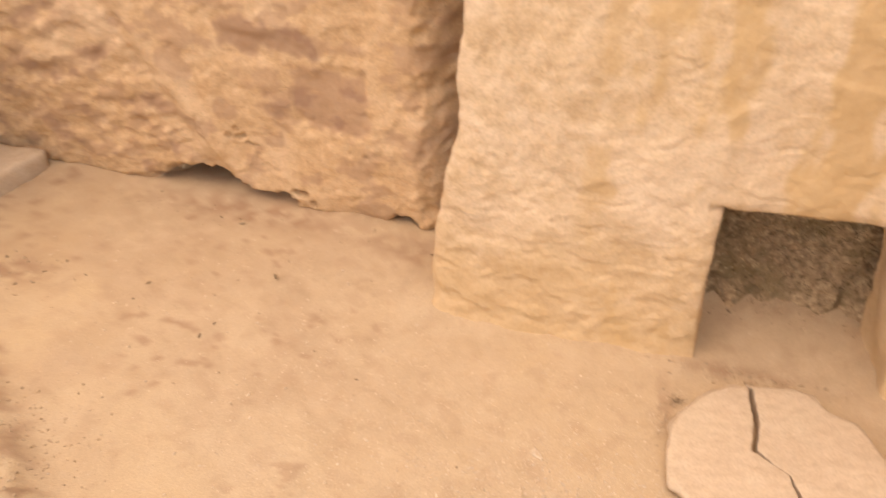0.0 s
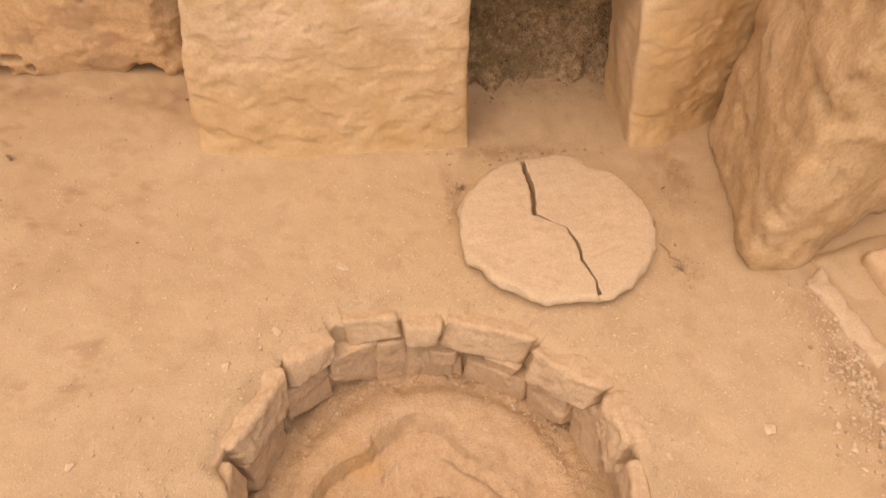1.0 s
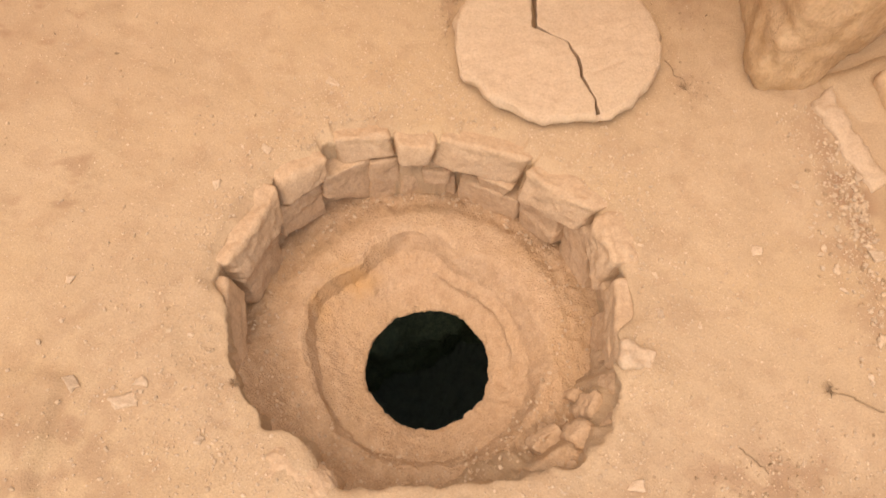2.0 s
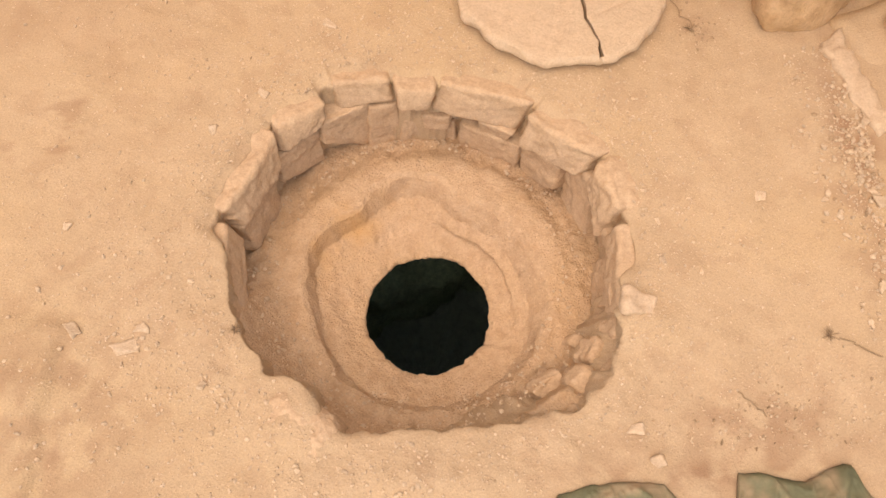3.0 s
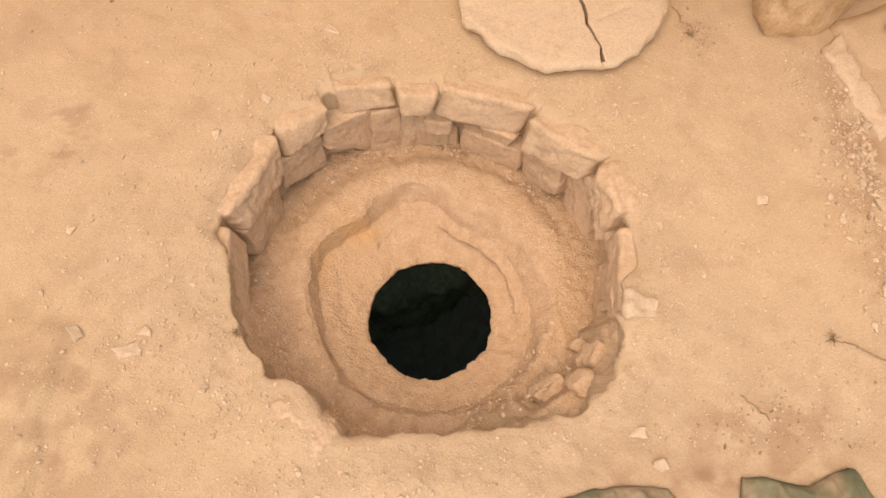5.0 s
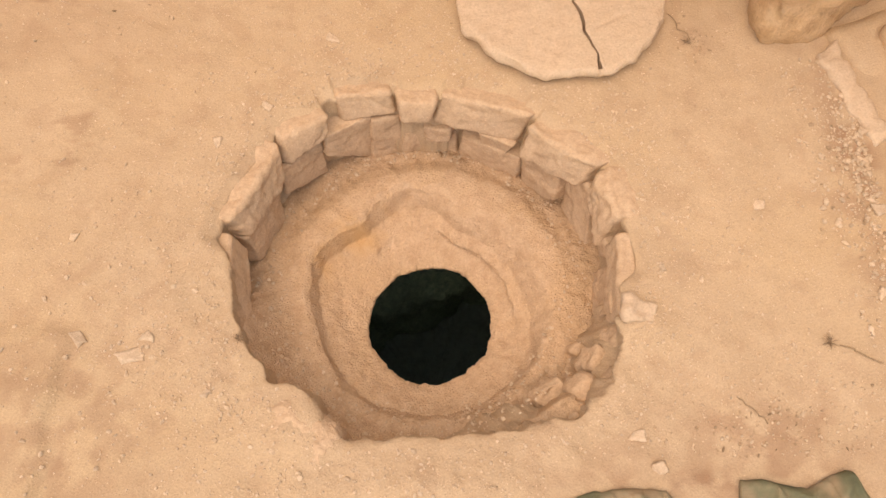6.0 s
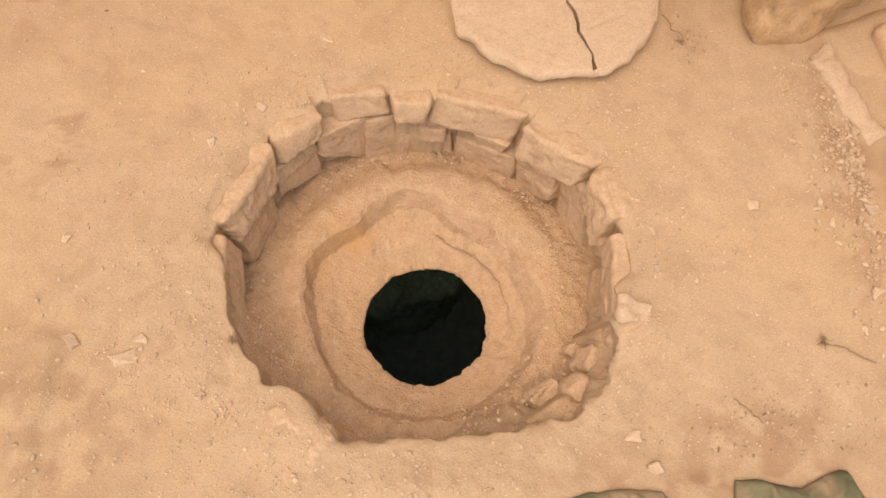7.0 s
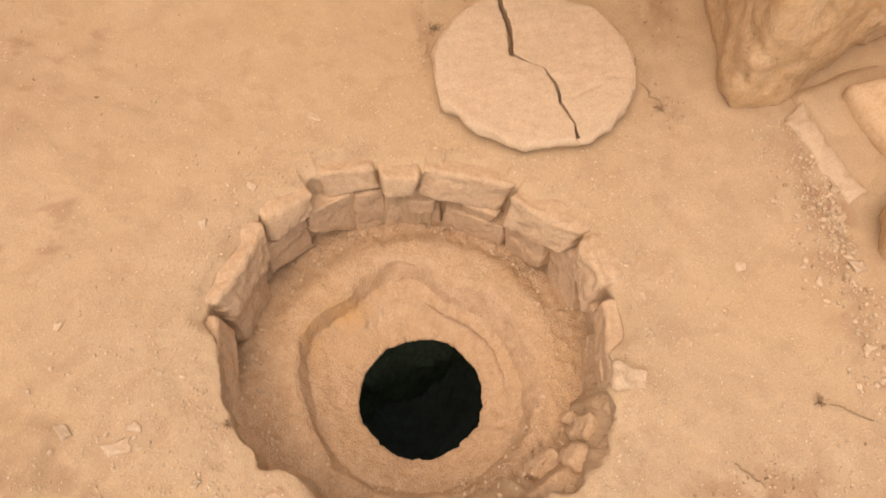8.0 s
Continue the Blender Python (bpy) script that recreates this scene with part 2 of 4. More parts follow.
def ground_z(x, y):
    far = math.hypot(x - CX, y - CY)
    fade = smooth01(9.0, 4.0, far)
    h = 0.014 * fbm(x * 1.1, y * 1.1, 0.5, 2) + 0.005 * fbm(x * 4.3, y * 4.3, 2, 3) + 0.0030 * fbm(x * 17, y * 17, 5, 3)
    trod = smooth01(-0.5, -1.2, x) * smooth01(1.0, 1.5, y)
    h += trod * (0.010 * min(0.0, fbm(x * 7.5, y * 9, 9, 2) + 0.12))
    h += 0.022 * smooth01(2.18, 2.36, y) * smooth01(-1.0, -0.85, x) * smooth01(0.32, 0.2, x) + 0.02 * smooth01(2.3, 2.45, y) * smooth01(0.9, 1.0, x)
    h += 0.016 * smooth01(-0.95, -0.985, x + 0.02 * fbm(y * 9, 1, 1, 3)) * smooth01(0.70, 0.62, y) * smooth01(-1.7, -1.3, x)
    if far < 1.0:
        front = smooth01(95, 70, abs(turn_gap(math.degrees(math.atan2(y - CY, x - CX)), 262))) * smooth01(0.95, 0.66, far)
        h += front * (0.016 * fbm(x * 8, y * 8, 71, 4) + 0.006)
    heap = -0.54 * (x + 1.8) - 0.842 * (y - 1.06)
    if 0 < heap < 1.2 and x < -1.5:
        h += smooth01(0.0, 0.2, heap) * smooth01(1.2, 0.7, heap) * smooth01(-1.5, -1.75, x) * (0.07 + 0.05 * fbm(x * 9, y * 9, 77, 4))
    h += 0.02 * smooth01(2.72, 2.9, y) * smooth01(-1.0, -1.2, x)
    for mx, my, size, up in MOUNDS:
        if abs(x - mx) < 3 * size and abs(y - my) < 3 * size:
            h += up * bump_at(math.hypot(x - mx, y - my), size)
    return h * fade * smooth01(0.5, 0.85, far) * 1.0 + (1 - smooth01(0.5, 0.85, far)) * (0.5 * h)


SOILED = [(1.02, 0.33, 0.30, 0.11, 0.65), (0.80, 0.20, 0.42, 0.035, 0.7), (0.88, 0.10, 0.10, 0.07, 0.3), (-0.95, 0.34, 0.28, 0.45, 0.5), (-2.95, 1.98, 0.22, 0.10, 1.0), (1.08, 2.2, 0.09, 0.17, 0.9), (0.42, 2.31, 0.22, 0.04, 0.9), (0.60, 2.72, 0.28, 0.05, 0.4),
          (-2.1, 2.78, 0.7, 0.10, 0.8), (1.46, 0.9, 0.10, 0.4, 0.55), (1.48, 1.22, 0.07, 0.16, 0.7), (-1.18, 2.70, 0.2, 0.12, 0.6), (0.16, 2.05, 0.04, 0.10, 0.7), (1.45, 1.5, 0.1, 0.2, 0.4), (1.02, 1.68, 0.05, 0.06, 0.6)]


def ground_stain(x, y):
    """Darker brown soil: scuffs in the trodden part and a few soiled places."""
    if abs(x) > 5 or abs(y) > 5:
        return 0.0
    trod = smooth01(-0.5, -1.2, x) * smooth01(0.9, 1.4, y)
    s = trod * (0.6 * smooth01(0.34, 0.46, fbm(x * 8, y * 15, 9, 5)) * smooth01(-0.1, 0.3, fbm(x * 1.9, y * 1.9, 29, 2)) + 0.20 * smooth01(-0.3, 0.4, fbm(x * 2, y * 2, 19, 4)))
    heap = -0.54 * (x + 1.8) - 0.842 * (y - 1.06) + 0.06 * fbm(x * 7, y * 7, 79, 3)
    s += 0.8 * smooth01(0.0, 0.12, heap) * smooth01(1.2, 0.7, heap) * smooth01(-1.5, -1.75, x) * smooth01(-0.2, 0.3, fbm(x * 12, y * 12, 81, 5))
    for sx, sy, wx, wy, much in SOILED:
        d = math.hypot((x - sx) / wx, (y - sy) / wy)
        if d < 2.5:
            s += much * math.exp(-d * d) * smooth01(-0.25, 0.35, fbm(x * 13, y * 13, 5, 4) + 0.1)
    return min(0.9, s + 0.18 * smooth01(0.25, 0.4, fbm(x * 9, y * 9, 61, 4)))


def build_ground():
    turns, verts, faces = 720, [], []
    outs = [0.006 * (1.0175 ** i - 1) / 0.0175 for i in range(152)]
    outs += [outs[-1] * 1.35 ** k for k in range(1, 20)]
    falls = [(0.985, -0.012), (0.97, -0.030), (0.93, -0.055), (0.86, -0.085), (0.74, -0.12), (0.6, -0.155), (0.45, -0.19), (0.3, -0.22),
             (0.15, -0.255), (0.0, -0.285), (-0.12, -0.32)]
    rows = []
    for share, z in reversed(falls):
        row = []
        for k in range(turns):
            a = 360 * k / turns
            c, s = math.cos(radians(a)), math.sin(radians(a))
            r = foot_radius(a) + (rim_radius(a) - foot_radius(a)) * share
            r += 0.014 * fbm(c * 4, s * 4, z * 9, 4) + 0.010 * fbm(c * 14, s * 14, z * 22, 4)
            r += 0.035 * smooth01(40, 15, abs(turn_gap(a, 315))) * fbm(c * 9, s * 9, z * 16, 4)
            edge = ground_z(CX + r * c, CY + r * s)
            row.append((CX + r * c, CY + r * s, z - 0.025 * smooth01(100, 92, abs(turn_gap(a, 84))) * (1 + z / 0.3) + edge * (1 + z / 0.3)))
        rows.append(row)
    for out in outs:
        row = []
        for k in range(turns):
            a = 360 * k / turns
            r = rim_radius(a) + out
            x, y = CX + r * math.cos(radians(a)), CY + r * math.sin(radians(a))
            sunk = 0.014 * smooth01(100, 92, abs(turn_gap(a, 84))) * smooth01(0.06, 0.0, out)
            row.append((x, y, ground_z(x, y) - 0.006 * math.exp(-out / 0.01) - sunk))
        rows.append(row)
    for row in rows:
        verts += row
    for i in range(len(rows) - 1):
        for k in range(turns):
            l = (k + 1) % turns
            faces.append((i * turns + k, (i + 1) * turns + k, (i + 1) * turns + l, i * turns + l))
    me = mesh_of("ground", verts, faces, EARTH)
    me.attributes.new("stain", "FLOAT", "POINT")
    me.attributes["stain"].data.foreach_set("value", [ground_stain(x, y) for x, y, _ in verts])
    ob = new("ground", me)
    tagged(ob, "pale trodden dusty earth with fine gravel and footmarks", "ground", kind="structure")


build_ground()


# ---------------------------------------------------------------- cistern mouth
def build_cistern():
    thing = empty("cistern_mouth", pose(CX, CY, -0.3))
    turns = 420

    def lathe(rings, wobble, mat, name, stain=None):
        verts, faces = [], []
        for n, (cx, cy, r, z, rough) in enumerate(rings):
            for k in range(turns):
                a = 2 * math.pi * k / turns
                c, s = math.cos(a), math.sin(a)
                rr = r + wobble(math.degrees(a), r, z) + rough * (fbm(c * 3.5, s * 3.5, z * 8 + r * 5, 4) + 0.25 * fbm(c * 12, s * 12, z * 9, 3))
                x, y = cx + rr * c, cy + rr * s
                fill = ((0.20 + 0.05 * fbm(x * 7, y * 7, 8, 3)) * smooth01(0.45, 0.64, rr) * smooth01(75, 50, abs(turn_gap(math.degrees(a), 250))) + (0.12 + 0.05 * fbm(x * 9, y * 9, 18, 4)) * smooth01(0.53, 0.60, rr) * smooth01(32, 18, abs(turn_gap(math.degrees(a), 314)))) if rr > 0.44 else 0.0
                fill = min(fill, 0.22) - 0.035 * smooth01(0.46, 0.53, rr) * smooth01(85, 45, abs(turn_gap(math.degrees(a), 85)))
                verts.append((x - CX, y - CY, z + 0.3 + fill + 0.5 * rough * fbm(x * 12, y * 12, 4, 4) + (0.25 + 0.35 * smooth01(0.43, 0.50, rr)) * rough * fbm(x * 38, y * 38, 2, 4)))
        for i in range(len(rings) - 1):
            for k in range(turns):
                l = (k + 1) % turns
                faces.append((i * turns + k, i * turns + l, (i + 1) * turns + l, (i + 1) * turns + k))
        me = mesh_of(name, verts, faces, mat)
        if stain:
            me.attributes.new("stain", "FLOAT", "POINT")
            me.attributes["stain"].data.foreach_set("value", [stain(Vector(v)) for v in verts])
        return me

    def between(a, b, n):
        return [tuple(p + (q - p) * i / n for p, q in zip(a, b)) for i in range(n)]

    ledge, lip, soft, dip = (CX, CY, 0.76, -0.315, 0.022), (0.073, 0.851, 0.426, -0.268, 0.015), (0.073, 0.847, 0.409, -0.280, 0.014), (0.072, 0.841, 0.388, -0.345, 0.012)
    flat, sill, mouth = (0.074, 0.836, 0.354, -0.360, 0.013), (0.084, 0.795, 0.232, -0.402, 0.012), (0.084, 0.791, 0.2145, -0.414, 0.013)
    rings = between(ledge, lip, 34) + between(lip, soft, 5) + between(soft, dip, 12) + between(dip, flat, 6) + between(flat, sill, 26)
    rings += between(sill, mouth, 5) + [mouth, (0.084, 0.791, 0.2145, -0.424, 0.008), (0.084, 0.791, 0.222, -0.432, 0.008)]

    def wobble(a, r, z):
        if r < 0.28 or r > 0.49:
            return 0.0
        k = smooth01(0.28, 0.36, r) * smooth01(0.49, 0.44, r)
        east = bump_at(turn_gap(a, 30), 75)
        soft_side = -0.034 * smooth01(-0.268, -0.35, z) * (east + 0.5 * bump_at(turn_gap(a, 270), 50))
        edge = 0.012 * bump_at(turn_gap(a, 99), 9) + 0.012 * bump_at(turn_gap(a, 158), 10) - 0.046 * bump_at(turn_gap(a, 129), 17)
        edge += -0.060 * bump_at(turn_gap(a, 62), 24) - 0.034 * bump_at(turn_gap(a, 22), 24) - 0.026 * bump_at(turn_gap(a, 196), 22)
        return k * (soft_side + edge + 0.02 * bump_at(turn_gap(a, 285), 45))

    def rust(v):
        a = math.degrees(math.atan2(v.y + 0.08, v.x - 0.01)) % 360
        if math.hypot(v.x - 0.01, v.y + 0.08) > 0.43:
            return 0.0
        return 0.9 * (0.6 + fbm(v.x * 9, v.y * 9, 3, 3)) * bump_at(turn_gap(a, 138), 26) * smooth01(0.035, 0.015, v.z) * smooth01(-0.08, -0.05, v.z)

    part("basin", lathe(rings, wobble, BASIN, "basin", rust), thing)
    # Chamber walls and floor, coloured dark so that they read as unlit.
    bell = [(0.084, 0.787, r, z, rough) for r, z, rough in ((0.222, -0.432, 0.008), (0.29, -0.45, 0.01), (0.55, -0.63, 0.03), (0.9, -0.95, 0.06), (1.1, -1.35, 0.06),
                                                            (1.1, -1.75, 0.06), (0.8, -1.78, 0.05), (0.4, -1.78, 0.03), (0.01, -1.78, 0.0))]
    part("chamber", lathe(bell, lambda a, r, z: 0.0, SHADEROCK, "chamber"), thing, "bell-shaped cistern chamber, its shade put into the rock colour")
    # Rubble added for the faintly lit wedge of floor; its colour carries the light.
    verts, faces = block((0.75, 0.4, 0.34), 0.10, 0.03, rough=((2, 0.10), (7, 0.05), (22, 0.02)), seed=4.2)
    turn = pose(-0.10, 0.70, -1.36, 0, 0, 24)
    me = mesh_of("rubble", [tuple(turn @ Vector(v)) for v in verts], faces, LITRUBBLE)
    part("debris", me, thing, "added greenish cistern-floor rubble, coloured lighter to look faintly lit")
    tagged(thing, "round cistern mouth cut in a stepped limestone basin", "cistern")


build_cistern()


# ---------------------------------------------------------------- rim stones
def build_rim():
    thing = empty("well_lining", pose(CX, CY, -0.28))

    def stone(name, ends, radii, tops, feet, lean, deep, radius=0.012, label="", seed=0.0, sink=0.012, wear=1.0):
        """One stone of the ring. ends: bearings top left, foot left, top right, foot right; radii and heights: left, right;
        lean: how far the face slopes back, in degrees; sink: how much lower its back lies."""
        slope = math.tan(radians(lean))
        rng = random.Random(seed)
        corners = {}
        for side in (0, 1):
            for up in (0, 1):
                a = radians(ends[2 * side + (0 if up else 1)])
                z = tops[side] if up else feet[side]
                r = radii[side] + (0.0 if up else slope * (feet[side] - tops[side]))
                for back in (0, 1):
                    rr = r + back * (deep if up else deep + slope * (tops[side] - feet[side])) * rng.uniform(0.85, 1.15)
                    corners[side, back, up] = Vector((rr * math.cos(a), rr * math.sin(a), z - back * up * sink + 0.28))
        mid = sum(corners.values(), Vector()) / 8
        wide = 0.5 * ((corners[1, 0, 1] - corners[0, 0, 1]).length + (corners[1, 0, 0] - corners[0, 0, 0]).length)
        high = 0.5 * (tops[0] + tops[1] - feet[0] - feet[1])
        half = (wide / 2, deep / 2, high / 2)
        lump = min(half) * wear
        radius = min(radius, 0.6 * min(half))

        def warp(p):
            u = [0.5 + 0.5 * p[i] / half[i] for i in range(3)]
            out = Vector()
            for (side, back, up), c in corners.items():
                out += c * ((u[0] if side else 1 - u[0]) * (u[1] if back else 1 - u[1]) * (u[2] if up else 1 - u[2]))
            return out - mid

        verts, faces = block(half, radius, 0.0055, warp, ((6.0, 0.15 * lump), (19.0, 0.09 * lump), (60.0, 0.02 * lump)), seed + ends[0] * 0.37, 48, (9.0, 0.04 * lump))
        ob = part(name, mesh_of(name, verts, faces, WELLSTONE), thing, label)
        ob.location = mid
        return ob

    heights = (0.000, -0.004, 0.004, 0.008, 0.000, 0.004, 0.010, -0.012, -0.016)
    for n, (a, b, c, d, rl, rr, fl, fr, lean, deep) in enumerate(UPPER):
        up = heights[n]
        stone("rim_stone", (a, b, c, d), (rl, rr), (up, up), (-0.92 * fl, -0.92 * fr), lean + 2, deep, 0.017, "", 1 + n * 3, 0.020)
    stone("rim_boulder", (249, 250, 227, 226), (0.60, 0.60), (0.030, 0.020), (-0.2, -0.2), 4, 0.20, 0.06, "dusty rounded boulder", 33, 0.035, 0.9)
    # the course below, from bearing to bearing: radius, tops and feet
    back = [
        (145.5, 148.0, 127.2, 128.0, 0.570, 0.118, 0.150, 0.240, 0.285), (126.6, 127.6, 107.8, 110.2, 0.555, 0.105, 0.110, 0.200, 0.310),
        (108.6, 111.0, 98.0, 97.6, 0.546, 0.125, 0.120, 0.310, 0.310), (97.4, 98.0, 88.8, 87.6, 0.528, 0.225, 0.200, 0.310, 0.310),
        (89.4, 88.6, 77.6, 78.6, 0.520, 0.180, 0.175, 0.245, 0.240), (82.8, 81.4, 76.4, 75.2, 0.545, 0.250, 0.235, 0.310, 0.310),
        (74.6, 73.8, 49.0, 48.6, 0.532, 0.225, 0.200, 0.310, 0.300), (67.4, 65.8, 52.4, 55.6, 0.524, 0.150, 0.140, 0.245, 0.215),
    ]
    side = [
        (50.5, 49.6, 31.5, 31.0, 0.553, 0.190, 0.150, 0.270, 0.205), (49.3, 47.0, 31.4, 30.0, 0.545, 0.268, 0.205, 0.315, 0.270),
        (33.0, 30.0, 20.0, 10.0, 0.600, 0.110, 0.100, 0.290, 0.290), (8.6, 9.4, 357.6, 3.2, 0.598, 0.120, 0.120, 0.200, 0.230),
        (356.6, 1.8, 338.0, 346.0, 0.602, 0.085, 0.070, 0.310, 0.310), (172.4, 173.6, 149.0, 151.0, 0.575, 0.120, 0.140, 0.280, 0.300),
    ]
    for n, (a, b, c, d, r, tl, tr, fl, fr) in enumerate(back + side):
        stone("filling_stone", (a, b, c, d), (r, r), (-0.94 * tl, -0.94 * tr), (-fl * (1.12 if fl > 0.28 else 1.0), -fr * (1.12 if fr > 0.28 else 1.0)), 6, 0.09, 0.009, "", 40 + n * 2, 0.0, 1.2)
    rubble = [(318, 317, 305, 304, 0.560, 0.120, 0.27, 0.12), (331, 330, 323, 322, 0.610, 0.090, 0.20, 0.06), (321, 322, 314, 313, 0.635, 0.060, 0.16, 0.07),
              (338, 337, 331, 332, 0.650, 0.045, 0.16, 0.07), (311, 310, 304, 303, 0.665, 0.050, 0.14, 0.06), (301, 302, 296, 296, 0.655, 0.035, 0.13, 0.05),
              (326, 326, 320, 321, 0.690, 0.012, 0.09, 0.05), (306, 305, 301, 302, 0.715, 0.010, 0.08, 0.05), (333, 333, 327, 328, 0.560, 0.200, 0.30, 0.07)]
    for n, (a, b, c, d, r, top, foot, deep) in enumerate(rubble):
        stone("rubble_stone", (a, b, c, d), (r, r + 0.02 * math.sin(n * 2.1)), (-top - 0.012, -top - 0.025), (-foot, -foot), 26, deep, 0.022, "", 80 + n * 3, 0.02, 2.2)
    tagged(thing, "ring of rough dusty limestone blocks lining the pit", "well lining")


build_rim()


# ---------------------------------------------------------------- broken stone lid
def build_lid():
    mx, my, rad, thick = 0.559, 1.865, 0.362, 0.060
    thing = empty("stone_lid", pose(mx, my, 0.0))
    line = [(-0.104, 0.350), (-0.088, 0.262), (-0.076, 0.175), (-0.081, 0.044), (-0.023, 0.000), (0.027, -0.024), (0.058, -0.090), (0.068, -0.190), (0.100, -0.285), (0.106, -0.352)]
    gaps = [0.016, 0.022, 0.022, 0.020, 0.003, 0.004, 0.013, 0.011, 0.006, 0.016]

    def crack(t, side):
        k = t * (len(line) - 1)
        i = min(int(k), len(line) - 2)
        u = k - i
        x, y = (line[i][n] + (line[i + 1][n] - line[i][n]) * u for n in (0, 1))
        g = gaps[i] + (gaps[i + 1] - gaps[i]) * u
        x += 0.007 * fbm(t * 17, 3.3, 0, 3)
        return Vector((x + side * g / 2, y + 0.2 * side * g))

    a_start, a_end = math.atan2(line[0][1], line[0][0]), math.atan2(line[-1][1], line[-1][0])
    for side, name in ((-1, "lid_half"), (1, "lid_half")):
        span = (a_end + 2 * math.pi - a_start) if side < 0 else (a_end - a_start)
        nt, ns = 120, 34
        verts, faces = [], []

        def arc(t):
            a = a_start + span * t
            deg = math.degrees(a)
            r = rad * (1 + 0.014 * fbm(math.cos(a) * 3, math.sin(a) * 3, 1, 2) + 0.010 * fbm(math.cos(a) * 5, math.sin(a) * 5, 1, 3) + 0.004 * fbm(math.cos(a) * 22, math.sin(a) * 22, 7, 3) + 0.03 * bump_at(turn_gap(deg, 204), 9)
                       + 0.055 * bump_at(turn_gap(deg, 77), 11) - 0.035 * bump_at(turn_gap(deg, 60), 6) + 0.03 * bump_at(turn_gap(deg, 46), 9) - 0.028 * bump_at(turn_gap(deg, 218), 6)
                       - 0.035 * bump_at(turn_gap(deg, 275), 9) + 0.02 * bump_at(turn_gap(deg, 292), 5) - 0.02 * bump_at(turn_gap(deg, 105), 9) - 0.02 * bump_at(turn_gap(deg, 140), 14))
            return Vector((r * math.cos(a), r * math.sin(a)))

        def top(x, y):
            return thick + 0.006 * fbm(x * 5, y * 5, 2, 3) + 0.0022 * fbm(x * 30, y * 30, 5, 3) - 0.006 * bump_at(x * 0.5 - y + 0.02 - 0.24, 0.006) * (x > 0.1) * (x < 0.22)

        for i in range(nt + 1):
            t = i / nt
            c, e = crack(t, side), arc(t)
            for j in range(ns + 1):
                s = j / ns
                s = 0.5 - 0.5 * math.cos(math.pi * s)
                p = c + (e - c) * s
                length = (e - c).length
                d_rim, d_crack = (1 - s) * length, s * length
                drop = 0.004 * math.exp(-d_rim / 0.006) + 0.0015 * math.exp(-d_crack / 0.003)
                verts.append((p.x, p.y, top(p.x, p.y) - drop))
        w = ns + 1
        for i in range(nt):
            for j in range(ns):
                f = (i * w + j, (i + 1) * w + j, (i + 1) * w + j + 1, i * w + j + 1)
                faces.append(f if side < 0 else f[::-1])
        loop = [i * w for i in range(nt + 1)] + [nt * w + j for j in range(1, ns + 1)] + [i * w + ns for i in range(nt - 1, -1, -1)] + [j for j in range(ns - 1, 0, -1)]
        mid = Vector((side * 0.18, 0))
        last = [len(verts) + k for k in range(len(loop))]
        verts += [verts[v] for v in loop]
        for z, grow in ((0.054, 0.004), (0.046, 0.010), (0.034, 0.013), (0.022, 0.006), (0.010, -0.006), (-0.006, -0.022)):
            row = []
            for k, v in enumerate(loop):
                x, y, _ = verts[v]
                g = grow * (1.0 if math.hypot(x, y) > rad * 0.93 else 0.0)
                g += 0.012 * fbm(x * 15, y * 15, z * 36, 4) * (math.hypot(x, y) > rad * 0.93)
                d = Vector((x, y)).normalized() * g
                row.append(len(verts))
                verts.append((x + d.x, y + d.y, z + 0.003 * fbm(x * 14, y * 14, z * 9, 2)))
            for k in range(len(loop)):
                l = (k + 1) % len(loop)
                faces.append((last[k], row[k], row[l], last[l]))
            last = row
        faces.append(tuple(last))
        part(name, fix_normals(mesh_of(name, verts, faces, LIDSTONE)), thing)
    tagged(thing, "flat round pale limestone lid cracked into two pieces", "stone lid")


build_lid()


# ---------------------------------------------------------------- standing stones
def faced_stone(name, xs, zs, front, depth, material, opening=None, shift=None, stain=None, sides=14):
    """A standing slab whose face is y = front(x, z); opening: (column from, column to, row to) left out and lined with reveals."""
    verts, faces = [], []
    nx, nz = len(xs), len(zs)
    for z in zs:
        for x in xs:
            xx = x + (shift(x, z) if shift else 0)
            verts.append((xx, front(x, z), z))
    c0, c1, r1 = opening if opening else (nx, nx, 0)
    for j in range(nz - 1):
        for i in range(nx - 1):
            if c0 <= i < c1 and j < r1:
                continue
            faces.append((j * nx + i, j * nx + i + 1, (j + 1) * nx + i + 1, (j + 1) * nx + i))

    def sweep(line, flare=(0, 0)):
        last = line
        for k in range(1, sides + 1):
            row = []
            for v in line:
                x, y, z = verts[v]
                d = depth * k / sides
                wob = 0.012 * fbm(x * 5 + d * 6, z * 5, d * 7, 3)
                row.append(len(verts))
                verts.append((x + wob + flare[0] * d, y + d, z + flare[1] * d + 0.5 * wob))
            for k2 in range(len(line) - 1):
                faces.append((last[k2], last[k2 + 1], row[k2 + 1], row[k2]))
            last = row

    sweep([j * nx for j in range(nz)])
    sweep([j * nx + nx - 1 for j in range(nz)][::-1])
    sweep([(nz - 1) * nx + i for i in range(nx)])
    if opening:
        sweep([j * nx + c0 for j in range(r1 + 1)][::-1], (0.02, 0))
        sweep([j * nx + c1 for j in range(r1 + 1)], (-0.10, 0))
        sweep([r1 * nx + i for i in range(c0, c1 + 1)], (0, 0.02))
    me = mesh_of(name, verts, faces, material)
    me.attributes.new("stain", "FLOAT", "POINT")
    if stain:
        me.attributes["stain"].data.foreach_set("value", [max(0.0, min(1.0, stain(*v))) for v in verts])
    return fix_normals(me)


